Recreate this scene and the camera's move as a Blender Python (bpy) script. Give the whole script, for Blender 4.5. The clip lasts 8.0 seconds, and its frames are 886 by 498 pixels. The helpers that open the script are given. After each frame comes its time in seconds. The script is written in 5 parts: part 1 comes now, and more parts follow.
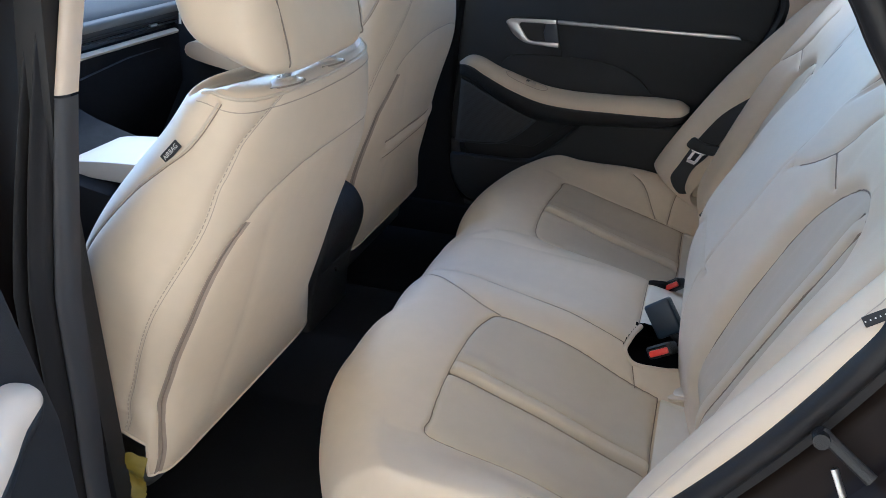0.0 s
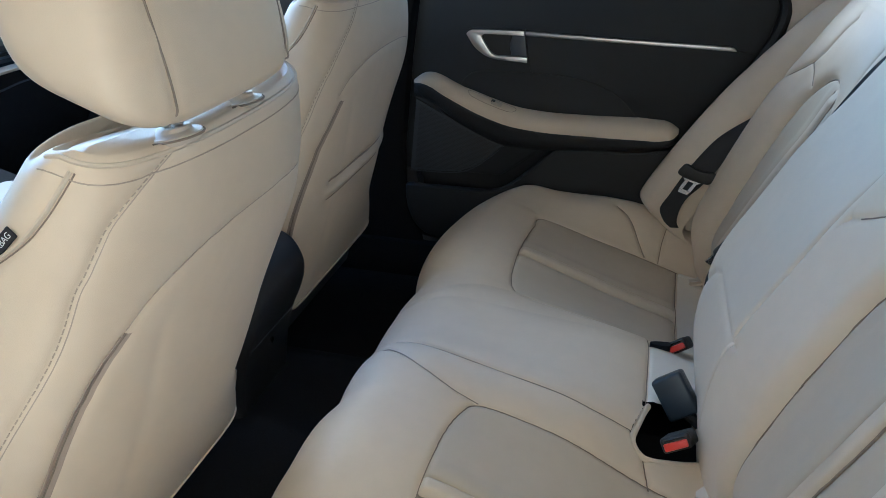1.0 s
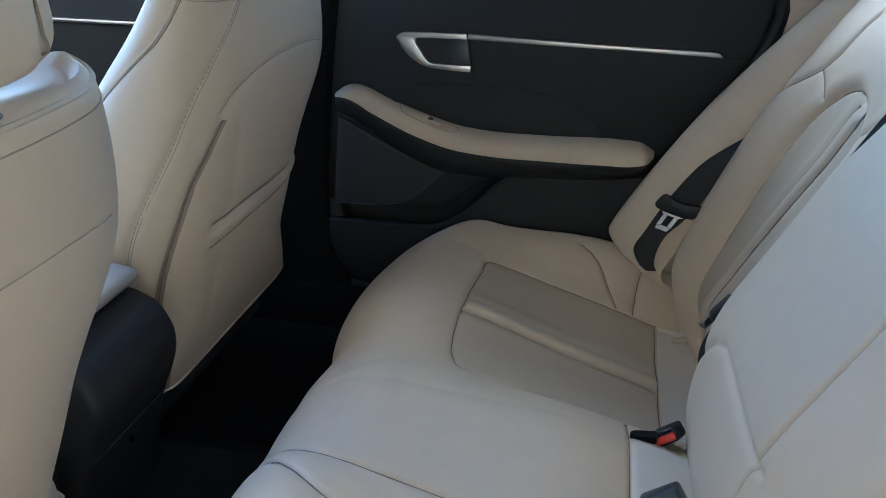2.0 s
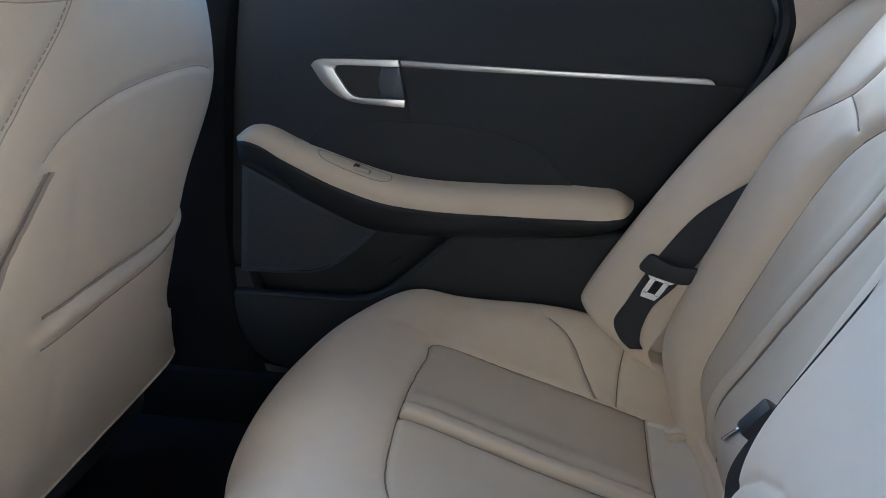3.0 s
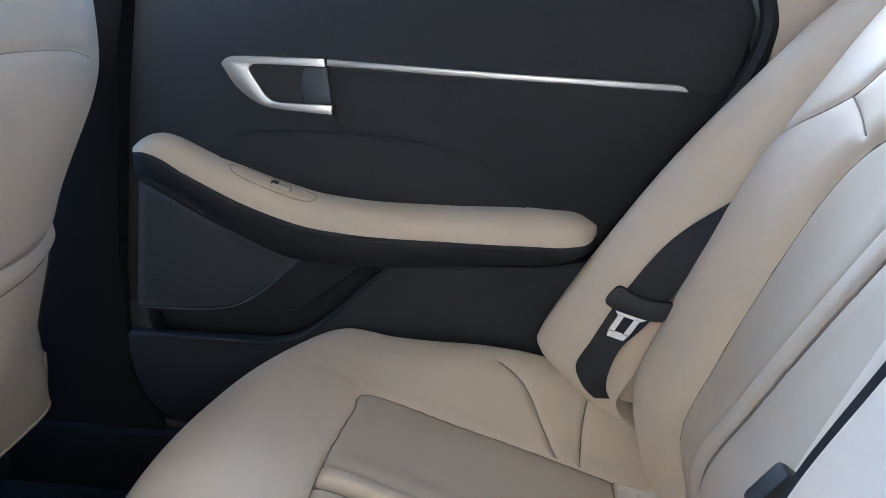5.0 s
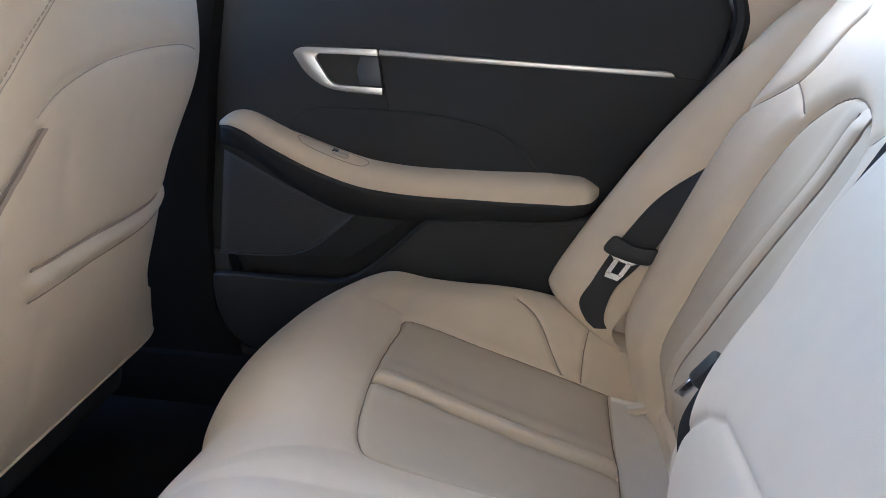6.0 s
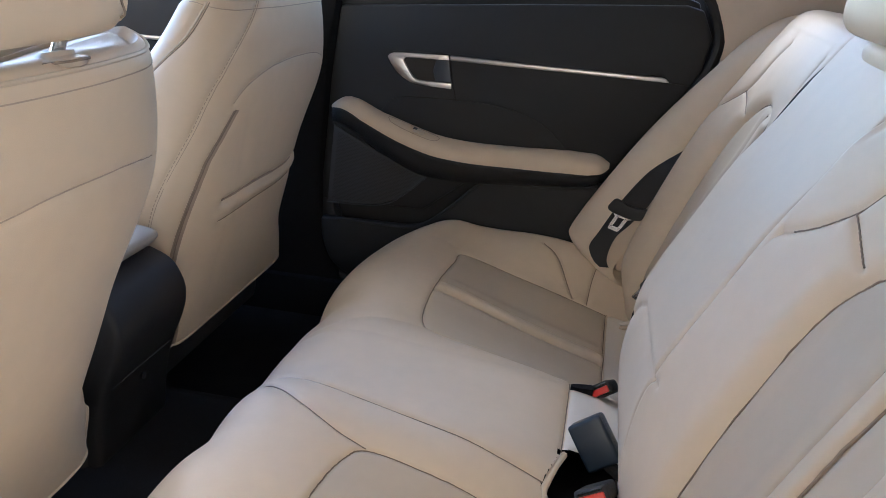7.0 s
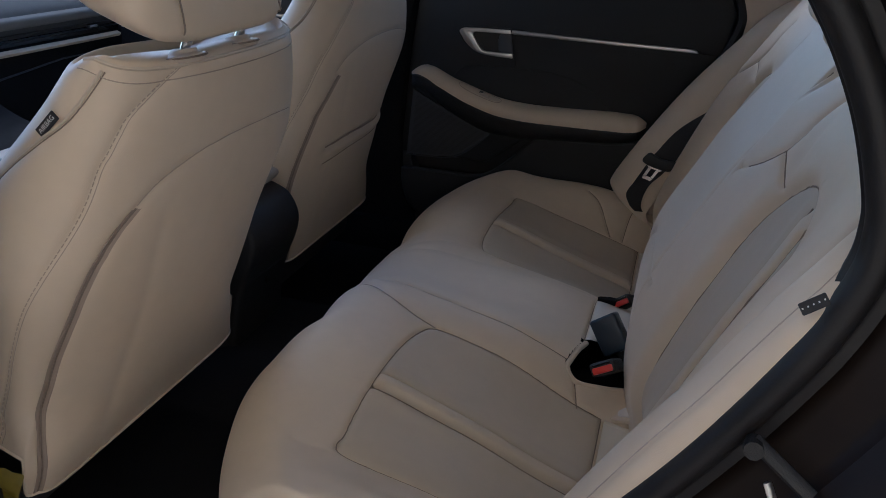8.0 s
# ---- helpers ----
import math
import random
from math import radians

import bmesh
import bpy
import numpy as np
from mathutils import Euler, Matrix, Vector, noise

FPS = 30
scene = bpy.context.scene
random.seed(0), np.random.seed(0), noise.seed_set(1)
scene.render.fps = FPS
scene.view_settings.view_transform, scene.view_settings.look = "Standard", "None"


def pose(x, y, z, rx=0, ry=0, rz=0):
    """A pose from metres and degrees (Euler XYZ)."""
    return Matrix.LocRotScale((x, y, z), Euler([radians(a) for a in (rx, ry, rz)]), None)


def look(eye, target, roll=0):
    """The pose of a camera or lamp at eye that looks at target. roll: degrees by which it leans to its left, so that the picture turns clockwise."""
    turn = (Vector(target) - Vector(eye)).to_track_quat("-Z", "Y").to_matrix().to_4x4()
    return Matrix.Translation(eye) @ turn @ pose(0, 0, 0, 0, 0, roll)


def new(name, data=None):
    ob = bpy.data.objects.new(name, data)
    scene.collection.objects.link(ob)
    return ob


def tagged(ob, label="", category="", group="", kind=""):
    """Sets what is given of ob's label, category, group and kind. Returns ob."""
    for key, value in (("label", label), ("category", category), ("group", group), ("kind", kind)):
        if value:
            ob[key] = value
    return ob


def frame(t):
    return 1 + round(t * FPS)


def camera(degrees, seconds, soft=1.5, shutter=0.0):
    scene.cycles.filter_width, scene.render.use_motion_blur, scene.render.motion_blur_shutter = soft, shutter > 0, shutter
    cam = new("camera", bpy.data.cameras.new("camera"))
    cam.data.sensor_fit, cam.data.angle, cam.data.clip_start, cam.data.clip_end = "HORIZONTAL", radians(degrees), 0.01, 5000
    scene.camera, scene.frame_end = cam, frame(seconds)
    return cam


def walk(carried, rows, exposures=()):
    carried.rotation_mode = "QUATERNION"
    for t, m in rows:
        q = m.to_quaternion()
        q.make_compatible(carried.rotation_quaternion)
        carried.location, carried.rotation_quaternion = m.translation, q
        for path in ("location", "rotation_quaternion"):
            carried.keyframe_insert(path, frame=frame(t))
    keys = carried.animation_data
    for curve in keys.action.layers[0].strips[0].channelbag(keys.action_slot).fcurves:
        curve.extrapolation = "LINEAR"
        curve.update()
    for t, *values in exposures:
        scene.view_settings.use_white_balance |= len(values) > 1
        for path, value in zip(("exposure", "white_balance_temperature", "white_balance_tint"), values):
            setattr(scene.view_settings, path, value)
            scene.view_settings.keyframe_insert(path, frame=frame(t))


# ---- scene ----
cam = camera(59.0, 8.0, soft=0.85)
PATH = [
    (0, (0.114, -1.318, 1.216), (-0.45, 0.385, 0.331), 0.7),
    (0.5, (0.056, -1.168, 1.197), (-0.457, 0.551, 0.314), 0.4),
    (1, (0.015, -1.041, 1.179), (-0.439, 0.701, 0.307), 0.6),
    (1.5, (0.002, -0.904, 1.138), (-0.395, 0.86, 0.284), 1.1),
    (2, (-0.009, -0.721, 1.098), (-0.367, 1.061, 0.263), 1.2),
    (3.5, (-0.05, -0.328, 0.98), (-0.234, 1.549, 0.313), 1.6),
    (4, (-0.03, -0.261, 0.95), (-0.185, 1.63, 0.319), 2.2),
    (5.5, (-0.047, -0.328, 0.938), (-0.155, 1.576, 0.334), 2.8),
    (6, (-0.028, -0.502, 0.972), (-0.211, 1.378, 0.314), 2.7),
    (6.5, (0.016, -0.74, 1.027), (-0.255, 1.118, 0.339), 3.2),
    (7, (0.068, -0.923, 1.072), (-0.288, 0.909, 0.352), 3.4),
    (7.5, (0.12, -1.1, 1.102), (-0.321, 0.696, 0.339), 3.1),
    (8, (0.164, -1.233, 1.134), (-0.355, 0.523, 0.332), 2.6),
]
walk(cam, [(t, look(eye, target, roll)) for t, eye, target, roll in PATH],
     exposures=[(0.0, 2.45, 4650, 3), (1.0, 2.33, 4620, -2), (2.1, 2.34, 4580, -2), (3.5, 3.10, 4520, 3), (4.0, 3.30, 4520, 3), (5.5, 3.35, 4600, 4),
                (6.0, 3.12, 4880, 5), (6.5, 2.78, 5050, 6), (7.0, 2.66, 5150, 8), (7.3, 2.44, 5080, 10), (7.6, 2.24, 5050, 10), (8.0, 1.13, 4850, 9)])

# ---- world and light ----
world = bpy.data.worlds.new("world")
scene.world = world
world.use_nodes = True
wn = world.node_tree.nodes
sky = wn.new("ShaderNodeTexSky")
sky.sky_type, sky.sun_disc = "NISHITA", False
sky.sun_elevation, sky.sun_rotation = radians(43), radians(332)
wn["Background"].inputs[1].default_value = 0.17
world.node_tree.links.new(sky.outputs[0], wn["Background"].inputs[0])

sun = bpy.data.lights.new("sun", "SUN")
sun.energy, sun.angle, sun.color = 0.6, radians(30), (1.0, 0.90, 0.76)
new("sun", sun).matrix_world = look((-1.6, 3.0, 3.6), (0, 0, 0.4))


# ---- materials ----
def material(name, colour, rough=0.5, metal=0.0, noise_scale=40.0, vary=0.08, bump=0.0, bump_scale=400.0,
             coat=0.0, blotch=6.0, sheen=0.0, spec=0.5, voronoi=False):
    """A surface with broad stains and fine grain: colour and roughness vary at two scales, with a fine relief."""
    m = bpy.data.materials.new(name)
    m.use_nodes = True
    n, l = m.node_tree.nodes, m.node_tree.links
    b = n["Principled BSDF"]
    co = n.new("ShaderNodeTexCoord")
    big, small = n.new("ShaderNodeTexNoise"), n.new("ShaderNodeTexNoise")
    big.inputs["Scale"].default_value, small.inputs["Scale"].default_value = blotch, noise_scale
    big.inputs["Detail"].default_value = small.inputs["Detail"].default_value = 4
    mix = n.new("ShaderNodeMath")
    mix.operation = "ADD"
    l.new(co.outputs["Object"], big.inputs["Vector"])
    l.new(co.outputs["Object"], small.inputs["Vector"])
    l.new(big.outputs[0], mix.inputs[0])
    l.new(small.outputs[0], mix.inputs[1])
    ramp = n.new("ShaderNodeMapRange")
    ramp.inputs[1].default_value, ramp.inputs[2].default_value = 0.6, 1.4
    ramp.inputs[3].default_value, ramp.inputs[4].default_value = 1 - vary, 1 + vary
    l.new(mix.outputs[0], ramp.inputs[0])
    tint = n.new("ShaderNodeVectorMath")
    tint.operation = "SCALE"
    tint.inputs[0].default_value = colour
    l.new(ramp.outputs[0], tint.inputs["Scale"])
    l.new(tint.outputs[0], b.inputs["Base Color"])
    rr = n.new("ShaderNodeMath")
    rr.operation = "MULTIPLY"
    rr.inputs[1].default_value = rough
    l.new(ramp.outputs[0], rr.inputs[0])
    l.new(rr.outputs[0], b.inputs["Roughness"])
    b.inputs["Metallic"].default_value = metal
    b.inputs["Coat Weight"].default_value = coat
    b.inputs["Specular IOR Level"].default_value = spec
    if sheen:
        b.inputs["Sheen Weight"].default_value, b.inputs["Sheen Roughness"].default_value = sheen, 0.4
    if bump:
        t = n.new("ShaderNodeTexVoronoi") if voronoi else n.new("ShaderNodeTexNoise")
        t.inputs["Scale"].default_value = bump_scale
        l.new(co.outputs["Object"], t.inputs["Vector"])
        bp = n.new("ShaderNodeBump")
        bp.inputs["Strength"].default_value, bp.inputs["Distance"].default_value = bump, 0.0006
        l.new(t.outputs[0], bp.inputs["Height"])
        l.new(bp.outputs[0], b.inputs["Normal"])
    return m


CREAM = (0.62, 0.515, 0.388)
leather = material("cream_leather", CREAM, 0.5, vary=0.035, bump=0.16, bump_scale=1100, blotch=5, voronoi=True, sheen=0.1)
leather_insert = material("perforated_leather", (0.49, 0.415, 0.315), 0.6, vary=0.04, bump=0.15, bump_scale=1000, blotch=6)
leather_tuck = material("tucked_leather", (0.56, 0.475, 0.37), 0.5, vary=0.03, bump=0.15, bump_scale=1100, voronoi=True)
# darker leather that paints the shade in the pleat's groove
leather_fold_shade = material("shaded_fold_leather", (0.27, 0.22, 0.175), 0.6, vary=0.04, bump=0.15, bump_scale=1000)
pocket_edge = material("elastic_pocket_edge", (0.33, 0.26, 0.21), 0.7, vary=0.06, bump=0.4, bump_scale=1200)
thread = material("seam_thread", (0.23, 0.185, 0.145), 0.8, vary=0.1)
thread_light = material("cream_thread", (0.40, 0.335, 0.27), 0.75, vary=0.1)
vinyl = material("charcoal_vinyl", (0.021, 0.022, 0.024), 0.6, vary=0.1, bump=0.5, bump_scale=1300, voronoi=True, spec=0.36)
# charcoal, darkened further to carry the shade of the lower door
vinyl_soft = material("darkened_soft_vinyl", (0.014, 0.0145, 0.016), 0.62, vary=0.1, bump=0.5, bump_scale=1000, voronoi=True, spec=0.42)
plastic_black = material("black_moulded_plastic", (0.012, 0.012, 0.013), 0.5, vary=0.12, bump=0.4, bump_scale=1500, voronoi=True)
plastic_gloss = material("black_gloss_plastic", (0.010, 0.011, 0.014), 0.22, vary=0.06)
plastic_grey = material("dark_grey_plastic", (0.036, 0.037, 0.042), 0.5, vary=0.1, bump=0.3, bump_scale=1500)
plastic_slate = material("slate_grey_plastic", (0.055, 0.062, 0.075), 0.35, vary=0.08)
plastic_cream = material("cream_plastic", (0.50, 0.43, 0.35), 0.45, vary=0.04, bump=0.2, bump_scale=1500)
carpet = material("black_carpet", (0.011, 0.011, 0.012), 0.95, vary=0.4, noise_scale=300, bump=1.0, bump_scale=700, blotch=9, spec=0.1)
silver = material("satin_silver", (0.62, 0.61, 0.60), 0.32, 1.0, vary=0.05)
chrome = material("polished_steel", (0.75, 0.75, 0.76), 0.16, 1.0, vary=0.04)
rubber = material("black_rubber_seal", (0.013, 0.0125, 0.0135), 0.46, vary=0.15, bump=0.3, bump_scale=500, spec=0.3)
webbing = material("black_webbing", (0.018, 0.018, 0.02), 0.7, vary=0.12, bump=0.8, bump_scale=800)
red = material("red_plastic", (0.62, 0.035, 0.02), 0.35, vary=0.05)
buckle_blue = material("dark_slate_plastic", (0.014, 0.024, 0.038), 0.32, vary=0.1, bump=0.3, bump_scale=1500)
paint = material("dark_brown_paint", (0.012, 0.008, 0.0065), 0.45, vary=0.1, spec=0.25)
headliner = material("beige_headliner", (0.62, 0.55, 0.47), 0.9, vary=0.05, bump=0.5, bump_scale=900)
trim_cream = material("cream_pillar_trim", (0.56, 0.47, 0.38), 0.75, vary=0.05, bump=0.4, bump_scale=1100)
label_black = material("black_label", (0.012, 0.012, 0.014), 0.6, vary=0.1)
label_white = material("white_print", (0.7, 0.7, 0.7), 0.6, vary=0.03)
# orange tint warms the light bounced into the open door
plaster = material("warm_bounce_plaster", (0.70, 0.53, 0.34), 0.9, vary=0.08, bump=0.5, bump_scale=90, blotch=0.7)
# paler than the cushion: windscreen light on the apron is put into the colour
apron_lit = material("lit_apron_vinyl", (0.66, 0.61, 0.54), 0.5, vary=0.03, bump=0.3, bump_scale=900)
grille_plastic = material("grille_plastic", (0.055, 0.057, 0.062), 0.75, vary=0.1, spec=0.3)
dash_dark = material("matt_black_dash_plastic", (0.008, 0.008, 0.009), 0.85, vary=0.15, bump=0.4, bump_scale=1300, voronoi=True, spec=0.12)
dash_band = material("beige_dash_band", (0.17, 0.16, 0.14), 0.7, vary=0.06, bump=0.3, bump_scale=1200, spec=0.3)
champagne = material("champagne_trim", (0.55, 0.48, 0.38), 0.4, vary=0.04)
# grey-cream leather, darkened to offset the strong sky light on the pad
console_skin = material("darkened_console_leather", (0.36, 0.335, 0.30), 0.55, vary=0.04, bump=0.15, bump_scale=1000)
dash_skin = material("grey_dash_skin", (0.080, 0.078, 0.072), 0.85, vary=0.1, bump=0.4, bump_scale=1200, spec=0.2)
yellow_bag = material("yellow_film", (0.16, 0.125, 0.012), 0.35, vary=0.2, blotch=30)
# concrete tinted warm so that its bounce light is warm
concrete = material("warm_bounce_concrete", (0.45, 0.345, 0.24), 0.8, vary=0.15, bump=0.6, bump_scale=60, blotch=1.5)

glass = bpy.data.materials.new("window_glass")
glass.use_nodes = True
gn = glass.node_tree.nodes
gl = gn.new("ShaderNodeBsdfTransparent")
gl.inputs[0].default_value = (0.90, 0.93, 0.93, 1)
gg = gn.new("ShaderNodeBsdfGlossy")
gg.inputs["Roughness"].default_value = 0.02
fr = gn.new("ShaderNodeFresnel")
gm = gn.new("ShaderNodeMixShader")
glass.node_tree.links.new(fr.outputs[0], gm.inputs[0])
glass.node_tree.links.new(gl.outputs[0], gm.inputs[1])
glass.node_tree.links.new(gg.outputs[0], gm.inputs[2])
glass.node_tree.links.new(gm.outputs[0], gn["Material Output"].inputs[0])


glass_dark = glass.copy()
glass_dark.name = "privacy_glass"
for node in glass_dark.node_tree.nodes:
    if node.type == "BSDF_TRANSPARENT":
        node.inputs[0].default_value = (0.5, 0.51, 0.5, 1)


# ---- building helpers ----
def from_arrays(name, verts, faces, mat, parent=None, label="", smooth=True):
    me = bpy.data.meshes.new(name)
    me.from_pydata([tuple(v) for v in verts], [], [tuple(f) for f in faces])
    me.validate()
    me.update()
    me.materials.append(mat)
    if smooth:
        me.polygons.foreach_set("use_smooth", [True] * len(me.polygons))
    ob = new(name, me)
    ob.parent = parent
    if label:
        ob["label"] = label
    return ob


def part(name, bm, mat, parent=None, label="", smooth=True):
    """Links a bmesh as one mesh object under a thing or a part."""
    me = bpy.data.meshes.new(name)
    bmesh.ops.recalc_face_normals(bm, faces=bm.faces)
    bm.to_mesh(me)
    bm.free()
    me.materials.append(mat)
    if smooth:
        me.polygons.foreach_set("use_smooth", [True] * len(me.polygons))
        me.set_sharp_from_angle(angle=radians(38))
    ob = new(name, me)
    ob.parent = parent
    if label:
        ob["label"] = label
    return ob


def thing(name, label, category, at=(0, 0, 0), kind="", group=""):
    ob = new(name)
    ob.location = at
    ob.empty_display_size = 0.05
    return tagged(ob, label, category, group, kind)


def smooth_line(pts, n=12, closed=False):
    """A Catmull-Rom curve through a few control points."""
    p = [np.array(q, float) for q in pts]
    out = []
    m = len(p)
    for i in range(m if closed else m - 1):
        if closed:
            a, b, c, d = p[i - 1], p[i], p[(i + 1) % m], p[(i + 2) % m]
        else:
            a, b, c, d = p[max(i - 1, 0)], p[i], p[i + 1], p[min(i + 2, m - 1)]
        for k in range(n):
            t = k / n
            out.append(0.5 * (2 * b + (c - a) * t + (2 * a - 5 * b + 4 * c - d) * t * t + (3 * b - a - 3 * c + d) * t ** 3))
    if not closed:
        out.append(p[-1])
    return np.array(out)


def tube_bm(line, r, sides=6, bm=None, flat=1.0, closed=False):
    """A round bar of radius r along a line of points."""
    bm = bm or bmesh.new()
    line = [Vector(q) for q in line]
    rings = []
    side = None
    for i, q in enumerate(line):
        d = (line[(i + 1) % len(line)] - line[i - 1]) if closed else (line[min(i + 1, len(line) - 1)] - line[max(i - 1, 0)])
        d.normalize()
        if side is None:
            side = d.orthogonal().normalized()
        side = (side - d * side.dot(d)).normalized()
        up = d.cross(side)
        rings.append([bm.verts.new(q + r * (math.cos(a) * side + flat * math.sin(a) * up))
                      for a in (2 * math.pi * k / sides for k in range(sides))])
    for i in range(len(rings) if closed else len(rings) - 1):
        a, b = rings[i], rings[(i + 1) % len(rings)]
        for k in range(sides):
            bm.faces.new((a[k], a[(k + 1) % sides], b[(k + 1) % sides], b[k]))
    if not closed:
        bm.faces.new(rings[0][::-1])
        bm.faces.new(rings[-1])
    return bm


def stitch_bm(line, r, dash=0.0050, gap=0.0028, sides=5):
    """A row of stitches: short round dashes along a line of points."""
    pts = np.array([tuple(q) for q in line])
    arc = np.concatenate([[0], np.cumsum(np.linalg.norm(np.diff(pts, axis=0), axis=1))])
    at = lambda d: [float(np.interp(d, arc, pts[:, k])) for k in range(3)]
    bm = bmesh.new()
    d = 0.0
    while d + dash < arc[-1]:
        tube_bm([at(d), at(d + dash / 2), at(d + dash)], r, sides, bm)
        d += dash + gap
    return bm


def prism_bm(outline, y0, y1, bevel=0.0, segs=2, bm=None, axis="y"):
    """A solid whose outline is drawn in the x, z plane and which reaches from y0 to y1 (or along x, from outlines in y, z)."""
    own = bmesh.new()
    put = (lambda a, b, c: (a, c, b)) if axis == "y" else ((lambda a, b, c: (c, a, b)) if axis == "x" else (lambda a, b, c: (a, b, c)))
    f0 = own.faces.new([own.verts.new(put(a, b, y0)) for a, b in outline])
    out = bmesh.ops.extrude_face_region(own, geom=[f0])
    step = Vector(put(0, 0, y1 - y0))
    bmesh.ops.translate(own, vec=step, verts=[v for v in out["geom"] if isinstance(v, bmesh.types.BMVert)])
    bmesh.ops.recalc_face_normals(own, faces=own.faces)
    if bevel:
        edges = [e for e in own.edges if len(e.link_faces) == 2 and e.calc_face_angle() > 0.5]
        bmesh.ops.bevel(own, geom=edges, offset=bevel, segments=segs, affect="EDGES", profile=0.5, clamp_overlap=True)
    if bm is None:
        return own
    me = bpy.data.meshes.new("scratch")
    own.to_mesh(me)
    own.free()
    bm.from_mesh(me)
    bpy.data.meshes.remove(me)
    return bm


def block_bm(size, at=(0, 0, 0), bevel=0.004, segs=2, turn=None, taper=None):
    bm = bmesh.new()
    bmesh.ops.create_cube(bm, size=1)
    for v in bm.verts:
        if taper and v.co.z > 0:
            v.co.x *= taper[0]
            v.co.y *= taper[1]
        v.co = Vector((v.co.x * size[0], v.co.y * size[1], v.co.z * size[2]))
    if bevel:
        bmesh.ops.bevel(bm, geom=list(bm.edges), offset=bevel, segments=segs, affect="EDGES", profile=0.5)
    m = Matrix.Translation(at) @ (turn or Matrix())
    bmesh.ops.transform(bm, matrix=m, verts=bm.verts)
    return bm


def near(px, py, line):
    """The distance of every point (px, py) from a line of points in the plane."""
    best = np.full(px.shape, 9.0)
    for (ax, ay), (bx, by) in zip(line[:-1], line[1:]):
        dx, dy = bx - ax, by - ay
        t = np.clip(((px - ax) * dx + (py - ay) * dy) / (dx * dx + dy * dy + 1e-12), 0, 1)
        best = np.minimum(best, np.hypot(px - ax - t * dx, py - ay - t * dy))
    return best


def inside(px, py, line):
    """Which points lie inside a closed outline."""
    hit = np.zeros(px.shape, bool)
    for i in range(len(line)):
        (ax, ay), (bx, by) = line[i - 1], line[i]
        cross = (ay > py) != (by > py)
        hit ^= cross & (px < (bx - ax) * (py - ay) / ((by - ay) if by != ay else 1e-12) + ax)
    return hit


def snapped(px, py, line, reach):
    """The points, those within reach of a line moved on to it, so that pieces meet in a clean edge."""
    best, qx, qy = np.full(px.shape, 9.0), px.copy(), py.copy()
    for (ax, ay), (bx, by) in zip(line[:-1], line[1:]):
        dx, dy = bx - ax, by - ay
        t = np.clip(((px - ax) * dx + (py - ay) * dy) / (dx * dx + dy * dy + 1e-12), 0, 1)
        d = np.hypot(px - ax - t * dx, py - ay - t * dy)
        hit = d < best
        best = np.where(hit, d, best)
        qx, qy = np.where(hit, ax + t * dx, qx), np.where(hit, ay + t * dy, qy)
    near_it = best < reach
    return np.where(near_it, qx, px), np.where(near_it, qy, py)


def dent(dist, width, depth):
    """The valley that a seam pulls into padding."""
    return depth * np.exp(-(dist / width) ** 1.3)


def sheet(name, P, keep, mat, parent, label="", closed_u=False):
    """One mesh out of those quads of the grid of points P that keep names."""
    nu, nv = P.shape[:2]
    idx = np.arange(nu * nv).reshape(nu, nv)
    a, b, c, d = idx[:-1, :-1], idx[1:, :-1], idx[1:, 1:], idx[:-1, 1:]
    quads = np.stack([a, b, c, d], -1)[keep]
    if closed_u:
        quads = np.concatenate([quads.reshape(-1, 4), np.stack([idx[-1, :-1], idx[0, :-1], idx[0, 1:], idx[-1, 1:]], -1)])
    quads = quads.reshape(-1, 4)
    used = np.unique(quads)
    lookup = np.zeros(nu * nv, int)
    lookup[used] = np.arange(len(used))
    return from_arrays(name, P.reshape(-1, 3)[used].tolist(), lookup[quads].tolist(), mat, parent, label)


def centres(A):
    return (A[:-1, :-1] + A[1:, :-1] + A[1:, 1:] + A[:-1, 1:]) / 4


def spline1(xs, ys):
    """A smooth function through a few values."""
    xs, ys = np.array(xs, float), np.array(ys, float)
    def f(x):
        x = np.clip(np.asarray(x, float), xs[0], xs[-1])
        i = np.clip(np.searchsorted(xs, x) - 1, 0, len(xs) - 2)
        m = np.gradient(ys, xs)
        h = xs[i + 1] - xs[i]
        t = (x - xs[i]) / h
        return ((2 * t ** 3 - 3 * t ** 2 + 1) * ys[i] + (t ** 3 - 2 * t ** 2 + t) * h * m[i]
                + (-2 * t ** 3 + 3 * t ** 2) * ys[i + 1] + (t ** 3 - t ** 2) * h * m[i + 1])
    return f


def step01(x, a, b):
    t = np.clip((x - a) / (b - a), 0, 1)
    return t * t * (3 - 2 * t)


# ---- ground and car shell ----
YC = 0.02          # the car's middle line
ground = tagged(part("ground", prism_bm([(-40, -40), (40, -40), (40, 40), (-40, 40)], -0.06, 0.0, axis="z"), concrete),
                "concrete ground beside the parked car, tinted for warm bounce light", "ground", kind="structure")

# unseen wall, added to hold off the left sky and bounce warm light
wall_near = tagged(part("unseen_bounce_wall", prism_bm([(-9, 0.0), (11, 0.0), (11, 11.0), (-9, 11.0)], -3.75, -3.5), plaster),
                   "unseen plain wall added to block sky and bounce warm light", "wall", kind="structure")
